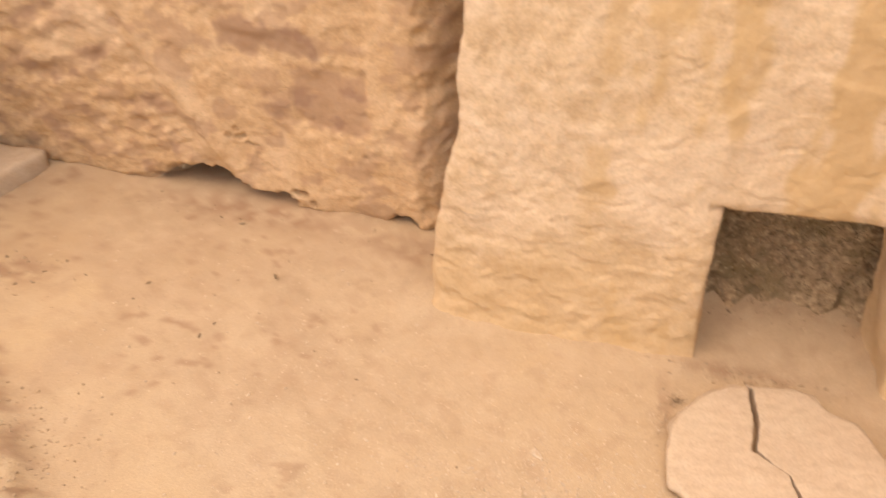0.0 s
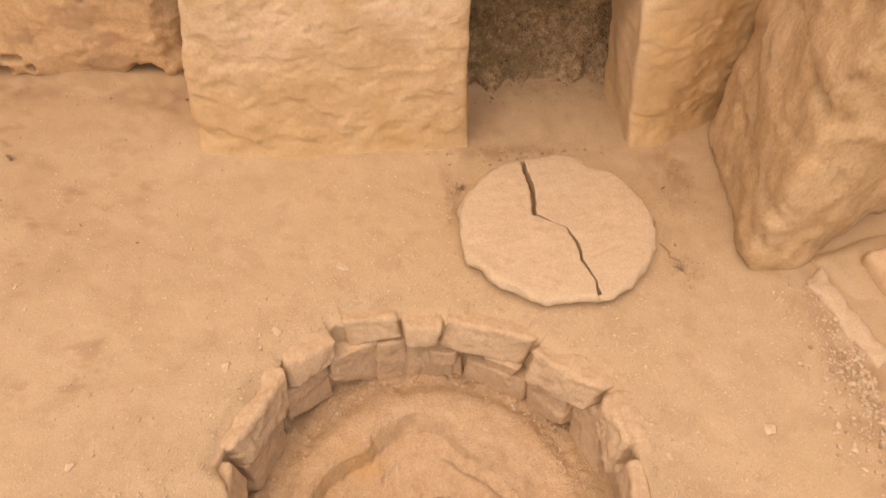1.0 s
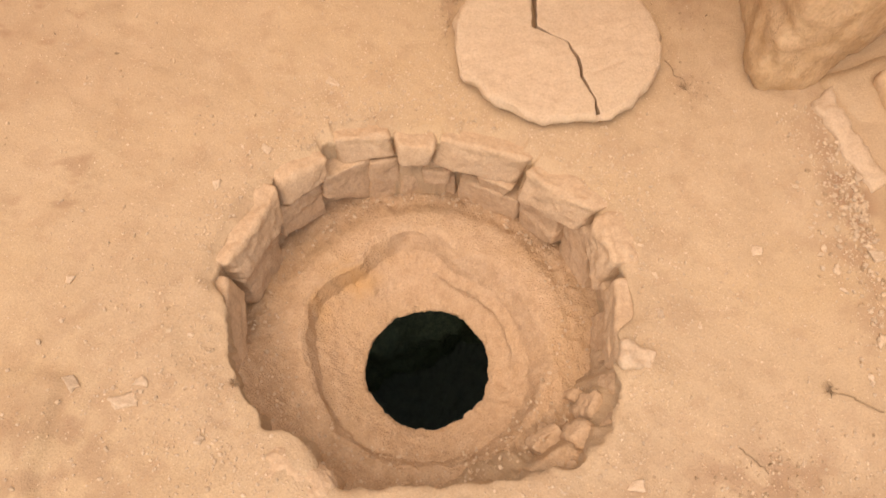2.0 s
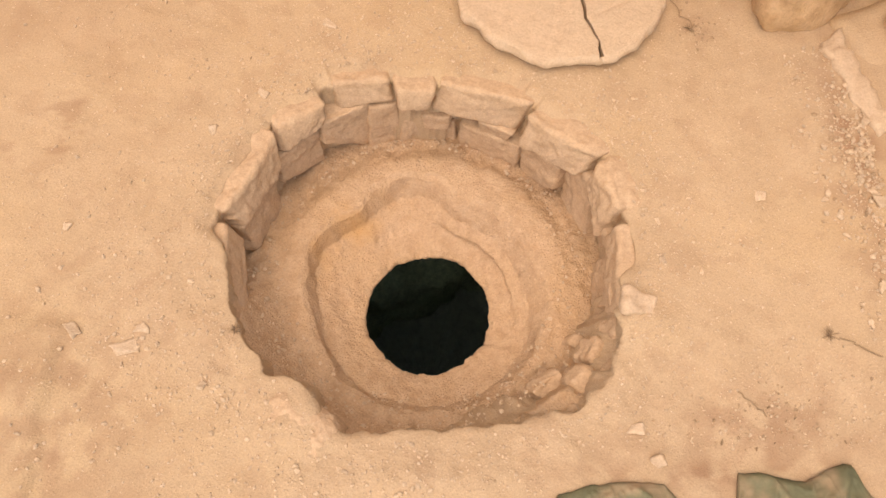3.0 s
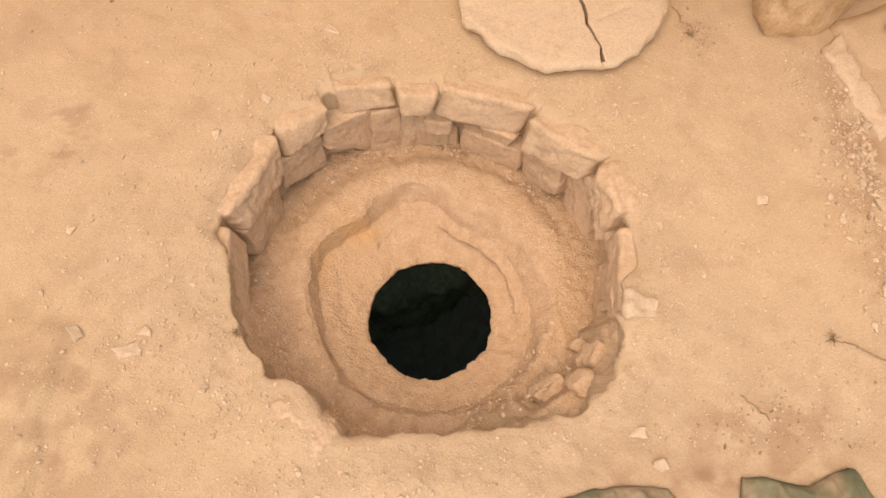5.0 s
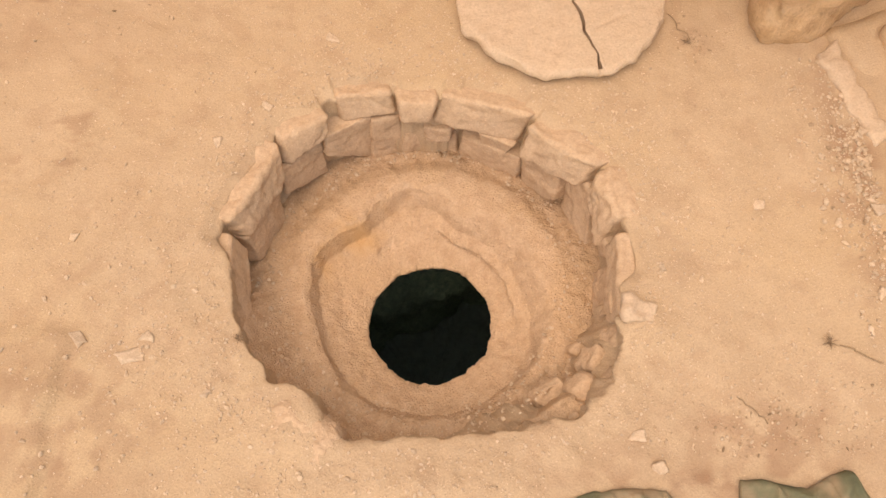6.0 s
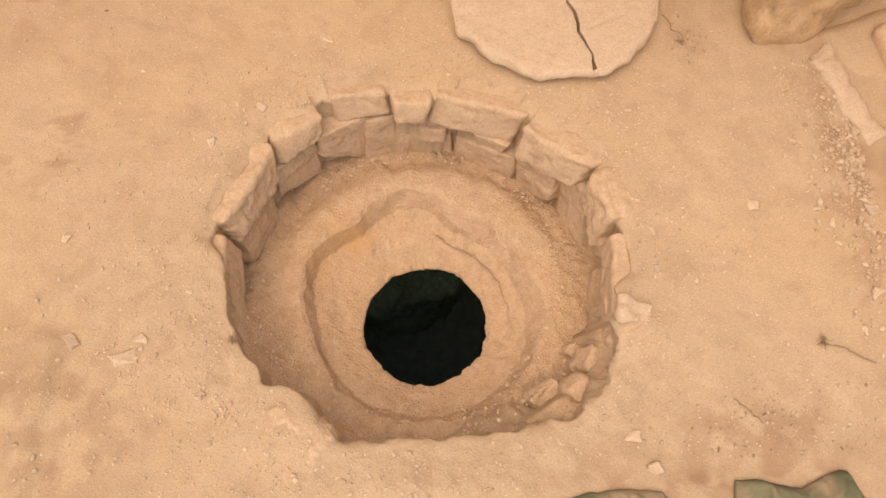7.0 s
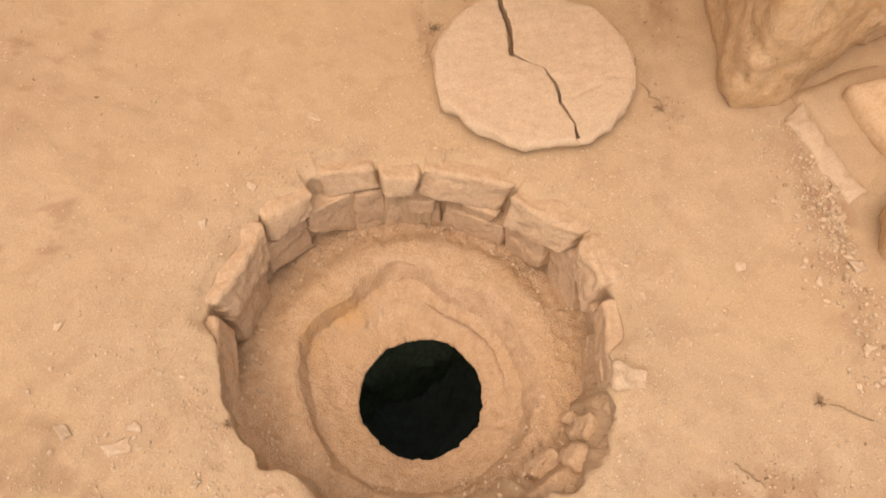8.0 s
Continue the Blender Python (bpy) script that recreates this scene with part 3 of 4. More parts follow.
def steps(*marks):
    """Even steps between marks: (from, to, count), joined."""
    out = []
    for a, b, n in marks:
        out += [a + (b - a) * i / n for i in range(n)]
    return out + [marks[-1][1]]


FISSURES = [(-0.10, 0.12, 1.28, -0.25), (0.30, 0.50, 0.98, -0.10), (0.28, 0.46, 0.80, -0.15), (0.10, 0.24, 0.50, -0.05), (-0.75, -0.60, 0.85, -0.6), (0.55, 0.72, 0.90, 0.12), (-0.30, -0.12, 0.55, 0.3),
            (0.02, 0.22, 0.30, 0.2), (1.02, 1.2, 0.5, 0.5), (1.05, 1.28, 0.3, 0.6), (1.0, 1.2, 0.75, 0.7), (-0.05, 0.1, 0.93, 0.4)]


def doorway_front(x, z):
    y = 2.335 + 0.02 * smooth01(-0.3, 0.9, x) + 0.16 * smooth01(0.98, 1.4, x) - 0.03 * bump_at(z, 0.25) * smooth01(0.3, -0.3, x)
    y += 0.10 * smooth01(0.74, 0.79, x - 0.05 * (z - 0.72)) * smooth01(0.96, 0.89, x - 0.05 * (z - 0.72)) * smooth01(0.70, 0.76, z) + 0.03 * smooth01(0.2, 0.4, x) * smooth01(0.9, 0.7, x) * smooth01(0.65, 0.75, z)
    y += 0.020 * fbm(x * 2.2, z * 1.6, 1, 3) + 0.0045 * fbm(x * 7, z * 6, 4, 3) + 0.0028 * fbm(x * 24, z * 22, 7, 4)
    strata = smooth01(0.98, 1.15, x)
    y += strata * 0.02 * fbm(x * 4 - z * 3, z * 9 + x * 6, 2, 3)
    y += 0.035 * math.exp(-max(0.0, x + 0.87) / 0.03) + 0.02 * math.exp(-abs(x - 0.25) / 0.02) * (z < 0.74) + 0.02 * math.exp(-abs(x - 0.93) / 0.02) * (z < 0.74)
    if 0.2 < x < 0.98:
        y += 0.02 * math.exp(-abs(z - 0.72) / 0.018)
    for x0, x1, fz, tilt in FISSURES:
        if x0 < x < x1:
            off = z - fz - tilt * (x - x0) + 0.03 * fbm(x * 12, fz * 9, 3, 3)
            y += 0.007 * bump_at(off, 0.005) * math.sin(math.pi * (x - x0) / (x1 - x0))
    y -= 0.025 * math.exp(-max(0.0, z) / 0.05)
    chips = fbm(x * 5.5 + 3, z * 7.5, 23, 4)
    y += 0.004 * smooth01(0.08, 0.14, chips) * smooth01(1.0, 0.2, z) + 0.003 * smooth01(0.25, 0.29, chips)
    y += 0.0035 * fbm(x * 13, z * 15, 29, 3)
    return y + 0.035 * smooth01(0.9, 2.2, z)


def doorway_shift(x, z):
    left = smooth01(-0.2, -0.87, x) * (0.05 * smooth01(0.3, 0.62, z) + 0.08 * smooth01(0.55, 0.95, z) + 0.03 * smooth01(1.0, 1.5, z)
                                       + 0.012 * fbm(z * 5, 2.2, 0, 3))
    jamb = -0.07 * smooth01(0.0, 0.72, z) * bump_at(x - 0.93, 0.10) - 0.02 * smooth01(0.0, 0.3, z) * bump_at(x - 0.25, 0.1)
    return left + jamb + 0.007 * fbm(z * 11, x * 3, 5, 2)


def honey_part(x, y, z):
    low = smooth01(0.75, 0.1, z + 0.25 * fbm(x * 2, z * 2, 3, 3)) * 0.55
    right = smooth01(0.85, 1.0, x + 0.1 * fbm(x * 3, z * 3, 8, 2)) * 0.6
    streak = 0.75 * smooth01(-0.05, 0.45, fbm(x * 4.5, z * 0.9, 6, 3) + 0.5 * fbm(x * 11, z * 6, 16, 4)) * smooth01(-0.4, -0.1, x)
    return max(low, right, streak)


def build_doorway():
    xs = steps((-0.87, -0.80, 10), (-0.80, 0.20, 130), (0.20, 0.25, 7), (0.25, 0.93, 84), (0.93, 0.98, 7), (0.98, 1.42, 54))
    zs = steps((-0.06, 0.08, 16), (0.08, 0.68, 80), (0.68, 0.76, 12), (0.76, 1.5, 90), (1.5, 2.3, 20))
    c0, c1 = 10 + 130 + 7, 10 + 130 + 7 + 84
    r1 = 16 + 80 + 6
    me = faced_stone("doorway_megalith", xs, zs, doorway_front, 0.36, PALE, (c0, c1, r1), doorway_shift, honey_part)
    tagged(new("doorway_megalith", me), "upright pale limestone megalith with a low square doorway", "megalith")


build_doorway()

PITS = [(-2.40, 0.05, 0.30, 0.115, 0.45), (-2.14, 0.05, 0.14, 0.05, 0.08), (-1.80, 0.115, 0.05, 0.022, 0.08), (-1.73, 0.06, 0.018, 0.03, 0.06), (-1.90, 0.09, 0.06, 0.016, 0.05),
        (-1.22, 0.02, 0.085, 0.06, 0.22), (-2.66, 0.03, 0.13, 0.05, 0.15), (-2.0, 0.04, 0.18, 0.045, 0.12), (-2.08, 0.41, 0.018, 0.018, 0.04), (-2.06, 0.37, 0.016, 0.015, 0.04), (-2.11, 0.40, 0.020, 0.016, 0.03), (-2.02, 0.36, 0.013, 0.010, 0.03),
        (-2.17, 0.40, 0.020, 0.022, 0.025), (-2.12, 0.45, 0.016, 0.013, 0.03), (-1.985, 0.42, 0.03, 0.03, 0.012), (-1.38, 0.40, 0.014, 0.011, 0.03), (-1.46, 0.415, 0.014, 0.012, 0.02)]


def hollow_front(x, z):
    y = NORTH + 0.025 * fbm(x * 1.5, z * 1.5, 11, 3) + 0.005 * fbm(x * 6, z * 6, 14, 3) + 0.004 * fbm(x * 22, z * 22, 17, 3)
    slant = x + 2.24 + 0.55 * (z - 0.19)             # a slanting break: rough to its west, smooth to its east
    rough = smooth01(0.06, -0.12, slant)
    y += rough * (0.030 + 0.022 * fbm(x * 4 + z * 3, z * 9 - x * 4, 21, 4))
    y += 0.006 * smooth01(0.08, 0.2, fbm(x * 4 - z * 2, z * 5 + x, 27, 4)) + 0.003 * fbm(x * 14, z * 14, 33, 3)
    y -= 0.02 * bump_at(slant - 0.06, 0.08)
    for px, pz, rx, rz, deep in PITS:
        if abs(x - px) < 2.5 * rx and abs(z - pz) < 2.5 * rz:
            k = math.hypot((x - px) / rx, (z - pz) / rz) + 0.25 * fbm(x * 15, z * 15, px * 5, 2)
            y += deep * smooth01(1.1, 0.5, k)
    if -1.85 < x < -1.30:                            # worn shelf
        z = z + 0.04 * fbm(x * 7, z * 7, 43, 3)
        y += 0.018 * smooth01(0.47, 0.55, z) * smooth01(0.86, 0.80, z) * smooth01(-1.82, -1.72, x) * smooth01(-1.33, -1.38, x)
    if -2.15 < x < -1.6:
        y += 0.012 * smooth01(0.80, 0.88, z) * smooth01(1.0, 0.95, z) * smooth01(-2.12, -2.05, x) * smooth01(-1.62, -1.70, x)
    east = max(0.0, x + 1.14)
    y += 7.0 * east ** 2 * (1 + 0.1 * fbm(z * 4, 1, 1, 2)) + 0.035 * smooth01(0.0, 0.06, east) * fbm(x * 13, z * 11, 53, 4)
    return y + 0.02 * math.exp(-max(0.0, z) / 0.03) + 0.03 * smooth01(0.8, 2.2, z)


def hollow_stain(x, y, z):
    def patch(a, b, c, d):
        u, v = x + 0.12 * fbm(x * 6, z * 6, 31, 4), z + 0.10 * fbm(x * 6, z * 6, 37, 3)
        return smooth01(a, a + 0.08, u) * smooth01(b, b - 0.06, u) * smooth01(c, c + 0.05, v) * smooth01(d, d - 0.05, v)
    s = 0.6 * patch(-1.74, -1.33, 0.52, 0.85) + 0.75 * patch(-2.1, -1.6, 0.86, 1.05) + 0.4 * patch(-2.0, -1.75, 0.55, 0.80)
    slant = x + 2.24 + 0.55 * (z - 0.19)
    s += 0.4 * smooth01(0.0, -0.2, slant) * smooth01(0.0, 0.3, fbm(x * 6 + z * 3, z * 9 - x * 3, 41, 5))
    s += 0.45 * smooth01(0.12, 0.4, fbm(x * 4, z * 7, 47, 5))
    return s * smooth01(0.9, 0.3, abs(y - NORTH))


def build_hollow_stone():
    xs = steps((-4.0, -2.75, 60), (-2.75, -1.0, 160), (-1.0, -0.86, 14))
    zs = steps((-0.05, 0.55, 60), (0.55, 1.4, 66), (1.4, 2.3, 24))
    me = faced_stone("hollowed_megalith", xs, zs, hollow_front, 0.5, HONEY, None, lambda x, z: 0.012 * fbm(z * 4, x, 3, 2), hollow_stain)
    tagged(new("hollowed_megalith", me), "big honey-coloured limestone megalith with pits and a worn base", "megalith")


build_hollow_stone()


def quad_block(name, corners, z0, z1, material, label, category, radius=0.06, step=0.03, rough=((2.2, 0.03), (7, 0.014), (24, 0.004)), seed=0.0, under=0.0, group="", push=None, chip=0.022):
    """A block on four corners of the plan, in turn; under: how far the foot is undercut."""
    (ax, ay), (bx, by), (cx, cy), (dx, dy) = corners
    mx, my = (ax + bx + cx + dx) / 4, (ay + by + cy + dy) / 4
    lx = 0.5 * (math.hypot(bx - ax, by - ay) + math.hypot(cx - dx, cy - dy)) / 2
    ly = 0.5 * (math.hypot(dx - ax, dy - ay) + math.hypot(cx - bx, cy - by)) / 2
    h = (z1 - z0) / 2

    def warp(p):
        u, v = 0.5 + 0.5 * p.x / lx, 0.5 + 0.5 * p.y / ly
        x = ax * (1 - u) * (1 - v) + bx * u * (1 - v) + cx * u * v + dx * (1 - u) * v
        y = ay * (1 - u) * (1 - v) + by * u * (1 - v) + cy * u * v + dy * (1 - u) * v
        z = p.z + h
        k = under * smooth01(0.32, 0.0, z) if under else 0.0
        if push:
            x, y = push(x, y, z)
        return (x - mx) * (1 - k), (y - my) * (1 - k), z

    verts, faces = block((lx, ly, h), min(radius, h * 0.8), step, warp, rough, seed, 110, (3.5, chip * min(lx, ly, h)))
    ob = new(name, mesh_of(name, verts, faces, material))
    ob.location = (mx, my, z0)
    return tagged(ob, label, category, group)


def shoulder(x, y, z):
    """The blunt front corner of the leaning stone: a nose low down, its flank falling back higher up."""
    nose = 0.085 * bump_at(x - 1.44, 0.15) * smooth01(2.0, 1.75, y)
    lean = 0.10 * smooth01(0.0, 2.0, z) * smooth01(1.7, 1.2, x)
    ridge = 0.05 * bump_at(z - 0.28, 0.16) * smooth01(1.45, 1.7, x) * smooth01(2.1, 1.7, y)
    strata = 0.012 * smooth01(0.02, 0.16, fbm(x * 2.5 - z * 1.4, z * 7 + x * 3.5, y * 2, 4)) + 0.005 * fbm(x * 9, y * 9, z * 14, 4)
    return x + lean + 0.7 * strata, y - nose - ridge + strata


quad_block("leaning_megalith", [(1.215, 1.64), (1.98, 1.95), (2.3, 2.95), (1.285, 2.47)], -0.03, 2.2, ROUGH,
           "massive rough honey limestone block standing beside the doorway", "megalith", 0.07, 0.022, ((1.6, 0.04), (5, 0.012), (17, 0.008), (40, 0.004)), 3.0, 0.05, push=shoulder, chip=0.03)
quad_block("threshold_slab", [(1.425, 1.63), (1.565, 1.23), (1.64, 1.26), (1.50, 1.65)], -0.05, 0.018, LIDSTONE,
           "narrow worn limestone kerb at the edge of the floor", "kerb stone", 0.012, 0.010, ((4, 0.012), (14, 0.008), (40, 0.004)), 7.0,
           push=lambda x, y, z: (x + 0.05 * fbm(y * 5, x * 3, 2, 4), y + 0.03 * fbm(x * 9, y * 9, 6, 3)))
quad_block("flat_stone", [(0.642, 0.655), (0.738, 0.638), (0.752, 0.700), (0.655, 0.730)], -0.03, 0.032, LIDSTONE,
           "pale flat limestone piece lying at the well's edge", "stone", 0.012, 0.006, ((9, 0.02), (25, 0.006)), 19.0)
quad_block("paving_slab", [(1.50, 1.70), (1.68, 1.24), (2.7, 1.4), (2.5, 2.1)], -0.05, 0.006, EARTH,
           "flat dusty limestone paving slab behind the kerb", "paving slab", 0.02, 0.03, ((3, 0.03), (12, 0.012)), 8.0)
quad_block("loose_block", [(1.655, 1.70), (1.73, 1.36), (2.3, 1.5), (2.2, 1.8)], -0.03, 0.09, PALE,
           "low pale yellowish limestone block lying on the slab", "stone block", 0.05, 0.03, ((3, 0.03), (12, 0.008)), 9.0)
quad_block("boulder", [(1.58, 1.02), (1.9, 0.90), (2.0, 1.25), (1.64, 1.22)], -0.04, 0.16, ROUGH,
           "rounded pale limestone boulder at the edge of the floor", "boulder", 0.07, 0.025, ((4, 0.03), (14, 0.008)), 11.0)
quad_block("corner_block", [(-3.95, 2.42), (-3.56, 2.44), (-3.50, 2.84), (-3.95, 2.84)], -0.04, 0.12, LIDSTONE,
           "squared pale limestone block against the wall foot", "stone block", 0.02, 0.03, ((3, 0.02), (12, 0.006)), 13.0)


def plain_wall(name, corners, z1, seed):
    ob = quad_block(name, corners, -0.1, z1, ROUGH, "plain rough limestone enclosure wall", "wall", 0.1, 0.12, ((1.2, 0.06), (5, 0.03)), seed)
    tagged(ob, kind="structure")


plain_wall("wall_north", [(-4.6, 3.32), (3.6, 3.32), (3.6, 3.8), (-4.6, 3.8)], 2.2, 21.0)
plain_wall("wall_west", [(-4.6, -1.5), (-3.95, -1.5), (-3.95, 3.32), (-4.6, 3.32)], 1.8, 22.0)
plain_wall("wall_east", [(3.2, -1.5), (3.7, -1.5), (3.7, 3.30), (3.2, 3.30)], 1.6, 23.0)


# ---------------------------------------------------------------- soil in the doorway
def build_soil():
    verts, faces = [], []
    nx, nz = 90, 70
    for j in range(nz + 1):
        for i in range(nx + 1):
            x, s = 0.10 + 0.98 * i / nx, j / nz
            z = -0.03 + 0.78 * s
            fringe = 0.10 * smooth01(0.10, 0.0, z) * (0.6 + fbm(x * 9, 1, 1, 3))
            y = 2.82 + 0.22 * z - fringe + 0.04 * fbm(x * 5, z * 5, 1, 4) + 0.035 * fbm(x * 16, z * 16, 3, 4) - 0.02 * smooth01(0.38, 0.5, z)
            y += 0.10 * smooth01(1.0, 0.4, math.hypot((x - 0.47) / 0.03, (z - 0.405) / 0.015))
            verts.append((x, y, z))
    w = nx + 1
    for j in range(nz):
        for i in range(nx):
            faces.append((j * w + i, j * w + i + 1, (j + 1) * w + i + 1, (j + 1) * w + i))
    me = mesh_of("soil_bank", verts, faces, SOIL)
    tagged(new("soil_bank", me), "dark crumbly earth with roots packed behind the doorway", "soil", kind="stuff")


build_soil()


# ---------------------------------------------------------------- green netting
def build_net():
    verts, faces = [], []
    nu, nv = 240, 90

    def lie(u, v):
        x = 0.40 + 0.93 * u
        hem = np.interp(u, (0, 0.013, 0.112, 0.21, 0.324, 0.352, 0.40, 0.51, 0.528, 0.544, 0.669, 0.733, 0.858, 0.883, 0.913, 1),
                        (0.12, 0.157, 0.179, 0.187, 0.179, 0.15, 0.06, 0.06, 0.139, 0.203, 0.186, 0.180, 0.218, 0.215, 0.145, 0.05))
        y = float(hem) * (1 - v) + 0.17 * v + 0.008 * fbm(u * 9, v * 3, 1, 4) - 0.55 * v
        up = 0.010 + 0.012 * smooth01(0.50, 0.62, u) * bump_at(v - 0.05 - 0.1 * math.sin(u * 9), 0.10) + 0.016 * bump_at(u - 0.86 + 0.3 * v, 0.02)
        up += 0.012 * bump_at(u - 0.62 - 0.5 * v, 0.015) + 0.02 * (0.5 - abs(fbm(u * 7 + v * 3, v * 7 - u * 3, 7, 3))) ** 2 + 0.016 * math.exp(-abs(fbm(u * 9 - v * 4, v * 6 + u * 2, 13, 2)) / 0.03) + 0.006 * abs(fbm(u * 30, v * 20, 3, 3)) + 0.012 * bump_at(u - 0.2 - v, 0.04)
        return x, y, up

    for j in range(nv + 1):
        for i in range(nu + 1):
            x, y, up = lie(i / nu, j / nv)
            edge = min(i, nu - i, j, nv - j) / 3
            verts.append((x - 0.9, y, ground_z(x, y) + 0.004 + up * min(1, 0.25 + edge)))
    w = nu + 1
    for j in range(nv):
        for i in range(nu):
            faces.append((j * w + i, (j + 1) * w + i, (j + 1) * w + i + 1, j * w + i + 1))
    ob = new("shade_net", mesh_of("shade_net", verts, faces, CLOTH))
    ob.location = (0.9, 0, 0)
    mod = ob.modifiers.new("thickness", "SOLIDIFY")
    mod.thickness = 0.002
    tagged(ob, "crumpled dusty green fabric netting lying on the earth", "fabric")


build_net()


# ---------------------------------------------------------------- loose stones, gravel and litter
ICO = [(-1, 0, 1.618), (1, 0, 1.618), (-1, 0, -1.618), (1, 0, -1.618), (0, 1.618, 1), (0, 1.618, -1), (0, -1.618, 1), (0, -1.618, -1), (1.618, 1, 0), (-1.618, 1, 0),
       (1.618, -1, 0), (-1.618, -1, 0)]
ICO_F = [(0, 1, 4), (0, 4, 9), (9, 4, 5), (4, 8, 5), (4, 1, 8), (8, 1, 10), (8, 10, 3), (5, 8, 3), (5, 3, 2), (2, 3, 7), (7, 3, 10), (7, 10, 6), (7, 6, 11), (11, 6, 0),
         (0, 6, 1), (6, 10, 1), (9, 11, 0), (9, 2, 11), (9, 5, 2), (7, 11, 2)]


def pebble(rng, size, flat=0.6):
    turn = Euler((rng.uniform(-0.4, 0.4), rng.uniform(-0.4, 0.4), rng.uniform(0, 6.3))).to_matrix()
    stretch = (rng.uniform(0.7, 1.3), rng.uniform(0.6, 1.0), flat * rng.uniform(0.7, 1.2))
    return [turn @ Vector([c * s * size / 3.2 * rng.uniform(0.75, 1.15) for c, s in zip(p, stretch)]) for p in ICO]


def free_spot(x, y):
    if math.hypot(x - CX, y - CY) < rim_radius(math.degrees(math.atan2(y - CY, x - CX)) % 360) + 0.02 or math.hypot(x - 0.548, y - 1.872) < 0.385:
        return False
    if y > 2.30 and (x < 0.28 or x > 0.9) and not (x < -0.9 and y < 2.8):
        return False
    return not (x > 1.18 and y > 1.6) and not (x > 1.52 and y > 0.9) and not (x > 0.38 and y < 0.26)


def scatter(name, fields, material, label, category, make, seed):
    rng = random.Random(seed)
    verts, faces = [], []
    for count, (x, y, sx, sy), (small, big) in fields:
        for _ in range(count):
            px, py = rng.gauss(x, sx), rng.gauss(y, sy)
            if sy == 0:                              # a ring round the well, its width sx
                a, r = rng.uniform(0, 6.283), 0.62 + abs(rng.gauss(0, sx))
                px, py = x + r * math.cos(a), y + r * math.sin(a)
            size = small * (big / small) ** (rng.random() ** 2.5)
            if not free_spot(px, py):
                continue
            shape, tris = make(rng, size)
            base = len(verts)
            z = ground_z(px, py) + 0.12 * size
            verts += [(px + v.x, py + v.y, z + v.z) for v in shape]
            faces += [tuple(base + k for k in f) for f in tris]
    tagged(new(name, mesh_of(name, verts, faces, material, False)), label, category, kind="stuff")


def chip(rng, size):
    return pebble(rng, size), ICO_F


def flake(rng, size):
    """A small dry leaf: a bent six-cornered blade."""
    turn = Euler((rng.uniform(-0.5, 0.5), rng.uniform(-0.5, 0.5), rng.uniform(0, 6.3))).to_matrix()
    shape = [turn @ Vector((size * x, size * y * 0.45, size * z + size * 0.1)) for x, y, z in
             ((-0.5, 0, 0.1), (-0.15, 0.4, 0), (0.25, 0.35, 0.02), (0.5, 0, 0.15), (0.2, -0.4, 0.02), (-0.2, -0.35, 0))]
    low = [v - Vector((0, 0, 0.0012)) for v in shape]
    return shape + low, [(0, 1, 2, 3), (0, 3, 4, 5), (9, 8, 7, 6), (11, 10, 9, 6)] + [(k, k + 6, (k + 1) % 6 + 6, (k + 1) % 6) for k in range(6)]


scatter("gravel", [(5200, (CX, CY, 0.16, 0), (0.0025, 0.012)), (3500, (-0.7, 1.0, 0.5, 0.5), (0.0025, 0.008)), (3000, (0.9, 1.1, 0.35, 0.5), (0.0025, 0.008)), (2600, (-0.3, 1.8, 0.6, 0.25), (0.0025, 0.008)),
                   (900, (1.47, 0.95, 0.07, 0.26), (0.004, 0.022)), (300, (1.50, 1.20, 0.04, 0.09), (0.006, 0.024)), (700, (1.40, 1.40, 0.09, 0.18), (0.003, 0.014)), (1300, (-0.62, 0.50, 0.28, 0.28), (0.003, 0.016)),
                   (900, (-0.75, 1.2, 0.45, 0.4), (0.003, 0.010)), (900, (0.1, 1.65, 0.5, 0.16), (0.003, 0.012)), (700, (0.95, 0.75, 0.25, 0.35), (0.003, 0.011)),
                   (500, (0.1, 0.15, 0.5, 0.08), (0.004, 0.018)), (900, (-1.6, 1.9, 0.8, 0.5), (0.004, 0.014)), (350, (0.72, 1.25, 0.08, 0.15), (0.003, 0.014)),
                   (900, (1.25, 0.35, 0.25, 0.10), (0.003, 0.012)), (500, (0.88, 0.15, 0.08, 0.04), (0.004, 0.02))], PEBBLE,
        "fine pale limestone gravel strewn over the earth", "gravel", chip, 5)
scatter("dry_litter", [(26, (-2.0, 2.1, 0.6, 0.4), (0.006, 0.05)), (20, (-1.4, 1.6, 0.4, 0.4), (0.005, 0.03)), (14, (1.08, 2.15, 0.06, 0.16), (0.01, 0.03)),
                       (25, (0.60, 2.68, 0.2, 0.07), (0.01, 0.03)), (40, (-2.0, 2.7, 0.5, 0.06), (0.01, 0.04)), (18, (1.1, 0.33, 0.16, 0.06), (0.008, 0.02))], LITTER,
        "small dry brown leaves and crumbs on the earth", "litter", flake, 8)


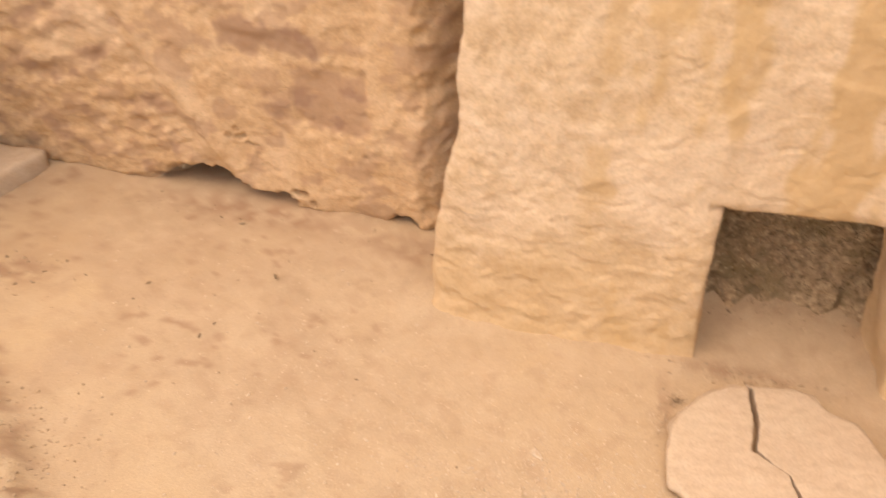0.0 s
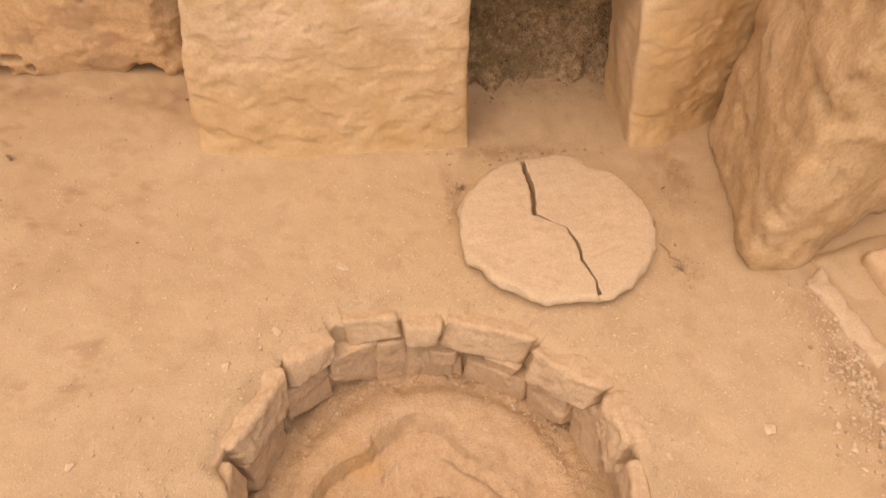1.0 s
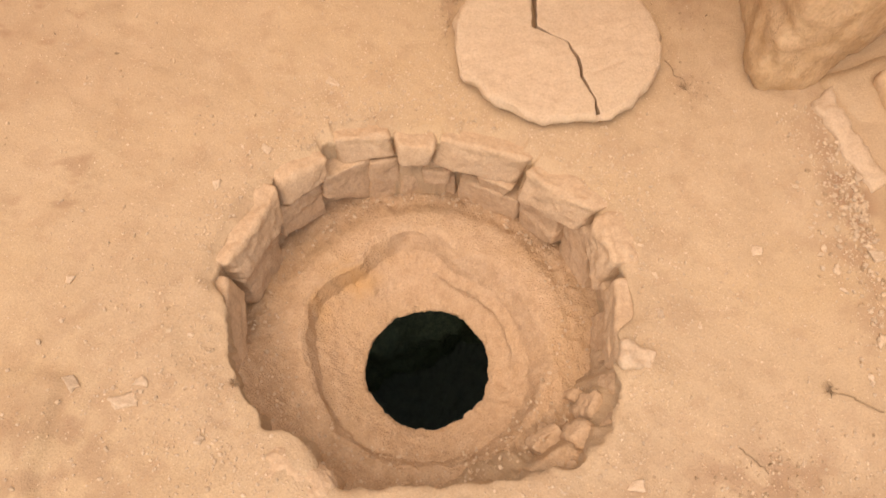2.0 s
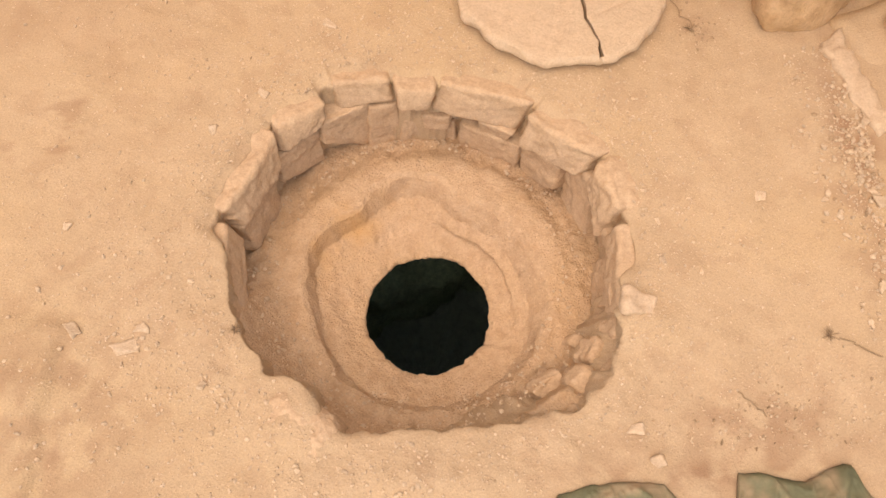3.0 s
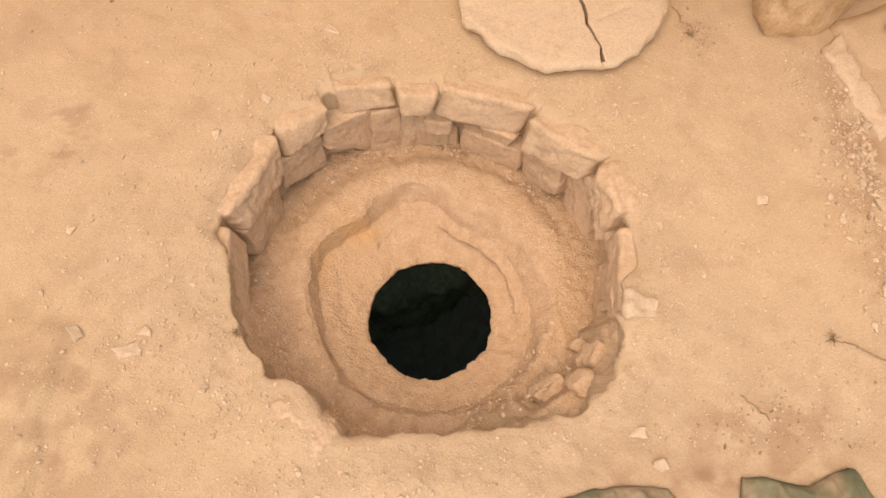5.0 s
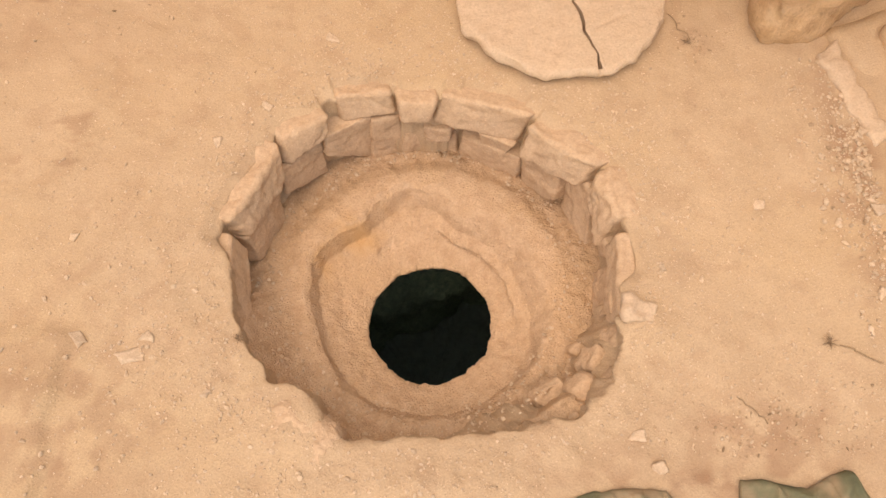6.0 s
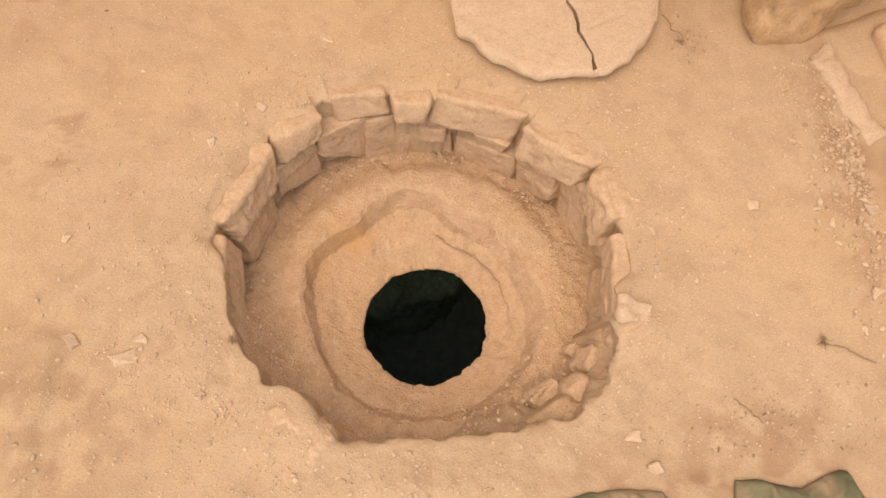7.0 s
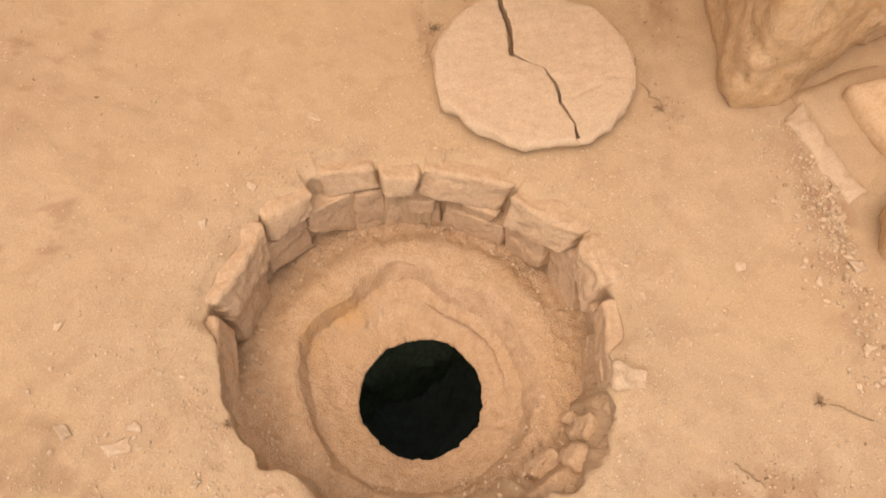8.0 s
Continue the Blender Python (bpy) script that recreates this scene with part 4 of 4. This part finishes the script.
scatter("soil_crumbs", [(220, (1.08, 2.16, 0.06, 0.16), (0.003, 0.012)), (260, (0.42, 2.30, 0.18, 0.03), (0.004, 0.018)), (160, (0.17, 2.02, 0.025, 0.08), (0.004, 0.014)),
                        (200, (0.60, 2.72, 0.2, 0.04), (0.004, 0.016)), (160, (-2.0, 2.74, 0.5, 0.06), (0.003, 0.012)), (240, (1.46, 1.0, 0.06, 0.26), (0.004, 0.018)), (240, (1.02, 0.33, 0.16, 0.06), (0.003, 0.011)), (220, (0.85, 0.20, 0.25, 0.018), (0.003, 0.012)),
                        (200, (-1.75, 2.05, 0.5, 0.4), (0.003, 0.014)), (900, (-2.15, 1.12, 0.2, 0.14), (0.003, 0.014)), (120, (-2.9, 1.98, 0.16, 0.08), (0.005, 0.02)), (120, (1.03, 1.68, 0.04, 0.05), (0.003, 0.012))], CRUMB,
        "loose brown crumbs of soil on the earth", "soil", chip, 12)


def build_ledge_crumbs():
    rng = random.Random(21)
    verts, faces = [], []
    for _ in range(1500):
        a, r = rng.uniform(0, 6.283), rng.uniform(0.45, 0.585)
        size = 0.003 * 5 ** (rng.random() ** 2.5)
        bearing = math.degrees(a)
        fill = 0.20 * smooth01(0.45, 0.64, r) * smooth01(75, 50, abs(turn_gap(bearing, 250))) + 0.12 * smooth01(0.53, 0.60, r) * smooth01(32, 18, abs(turn_gap(bearing, 314)))
        z = -0.266 - 0.047 * (r - 0.426) / 0.334 + min(fill, 0.22) - 0.035 * smooth01(0.46, 0.53, r) * smooth01(85, 45, abs(turn_gap(bearing, 85))) + 0.15 * size
        base = len(verts)
        verts += [(CX + r * math.cos(a) + v.x, CY + r * math.sin(a) + v.y, z + v.z) for v in pebble(rng, size)]
        faces += [tuple(base + k for k in f) for f in ICO_F]
    tagged(new("ledge_crumbs", mesh_of("ledge_crumbs", verts, faces, PEBBLE, False)), "stone crumbs and dust on the pit ledge", "gravel", kind="stuff")


build_ledge_crumbs()


def loose_stone(x, y, size, flat, seed):
    half = (size / 2, size * 0.38, size * 0.5 * flat)
    verts, faces = block(half, 0.3 * min(half), size / 9, None, ((1.2 / size, 0.10 * size), (4.0 / size, 0.04 * size)), seed, 12)
    verts = jagged(verts, half, (1.0, 1.0, 0.6), seed)
    ob = new("loose_stone", mesh_of("loose_stone", verts, faces, PEBBLE))
    ob.matrix_world = pose(x, y, ground_z(x, y) + half[2] * 0.02, 6 * math.sin(seed), 6 * math.cos(seed), seed * 77)
    tagged(ob, "small angular pale limestone chip on the earth", "stone", "loose stones by the well")


for n, (x, y, size, flat) in enumerate([(-0.93, 0.63, 0.045, 0.6), (-0.775, 0.575, 0.06, 0.35), (1.12, 1.03, 0.045, 0.5), (0.655, 0.325, 0.04, 0.5), (0.90, 0.78, 0.02, 0.5),
                                        (0.79, 0.81, 0.028, 0.6), (-0.74, 0.63, 0.04, 0.4), (-0.55, 0.46, 0.03, 0.6), (-0.24, 1.70, 0.06, 0.25), (0.70, 0.24, 0.05, 0.4), (0.79, 0.95, 0.03, 0.5),
                                        (1.50, 1.00, 0.05, 0.6), (1.44, 0.72, 0.05, 0.5), (1.52, 1.28, 0.04, 0.6), (-0.60, 1.27, 0.04, 0.4), (-1.0, 0.95, 0.03, 0.5), (-0.45, 1.42, 0.035, 0.4)]):
    loose_stone(x, y, 0.8 * size, flat, 1.7 + n * 0.9)


def twig(points, thick, label):
    cu = bpy.data.curves.new("twig", "CURVE")
    cu.dimensions, cu.bevel_depth, cu.bevel_resolution = "3D", thick, 1
    sp = cu.splines.new("POLY")
    sp.points.add(len(points) - 1)
    for p, (x, y, up) in zip(sp.points, points):
        p.co, p.radius = (x, y, ground_z(x, y) + thick + up, 1), 1.0
    cu.materials.append(LITTER)
    tagged(new("twig", cu), label, "twig", "fallen twigs")


def bent(x0, y0, x1, y1, seed, up=0.004, n=9):
    out = []
    for k in range(n):
        u = k / (n - 1)
        out.append((x0 + (x1 - x0) * u + 0.02 * fbm(u * 3, seed, 0, 2), y0 + (y1 - y0) * u + 0.02 * fbm(u * 3, seed, 5, 2), up * math.sin(math.pi * u)))
    return out


twig(bent(1.27, 0.57, 1.38, 0.51, 1), 0.0022, "thin dry bent twig lying on the earth")
twig(bent(0.95, 0.42, 1.02, 0.35, 2), 0.0020, "thin dry bent twig lying on the earth")
twig(bent(0.955, 1.80, 1.01, 1.69, 3), 0.0016, "thin dry stalk beside the stone lid")


def weed(x, y, size, seed):
    rng = random.Random(seed)
    verts, faces = [], []
    for _ in range(40):
        a, reach, rise = rng.uniform(0, 6.283), size * rng.uniform(0.4, 1.0), size * rng.uniform(0.05, 0.25)
        side = Vector((-math.sin(a), math.cos(a), 0)) * 0.0009
        base = len(verts)
        for u in (0.0, 0.5, 1.0):
            p = Vector((math.cos(a) * reach * u, math.sin(a) * reach * u, rise * math.sin(1.8 * u)))
            thin = 1 - 0.8 * u
            verts += [tuple(p + side * thin), tuple(p - side * thin), tuple(p + Vector((0, 0, 0.0016 * thin)))]
        for k in (0, 3):
            for m in range(3):
                l = (m + 1) % 3
                faces.append((base + k + m, base + k + l, base + k + 3 + l, base + k + 3 + m))
    ob = new("dry_weed", mesh_of("dry_weed", verts, faces, LITTER, False))
    ob.location = (x, y, ground_z(x, y))
    tagged(ob, "withered little weed tuft flat on the earth", "weed", "withered weeds")


for n, (x, y, s) in enumerate([(1.245, 0.58, 0.032), (1.0, 1.68, 0.03), (-0.47, 0.62, 0.025), (0.21, 2.10, 0.05)]):
    weed(x, y, s, 60 + n)
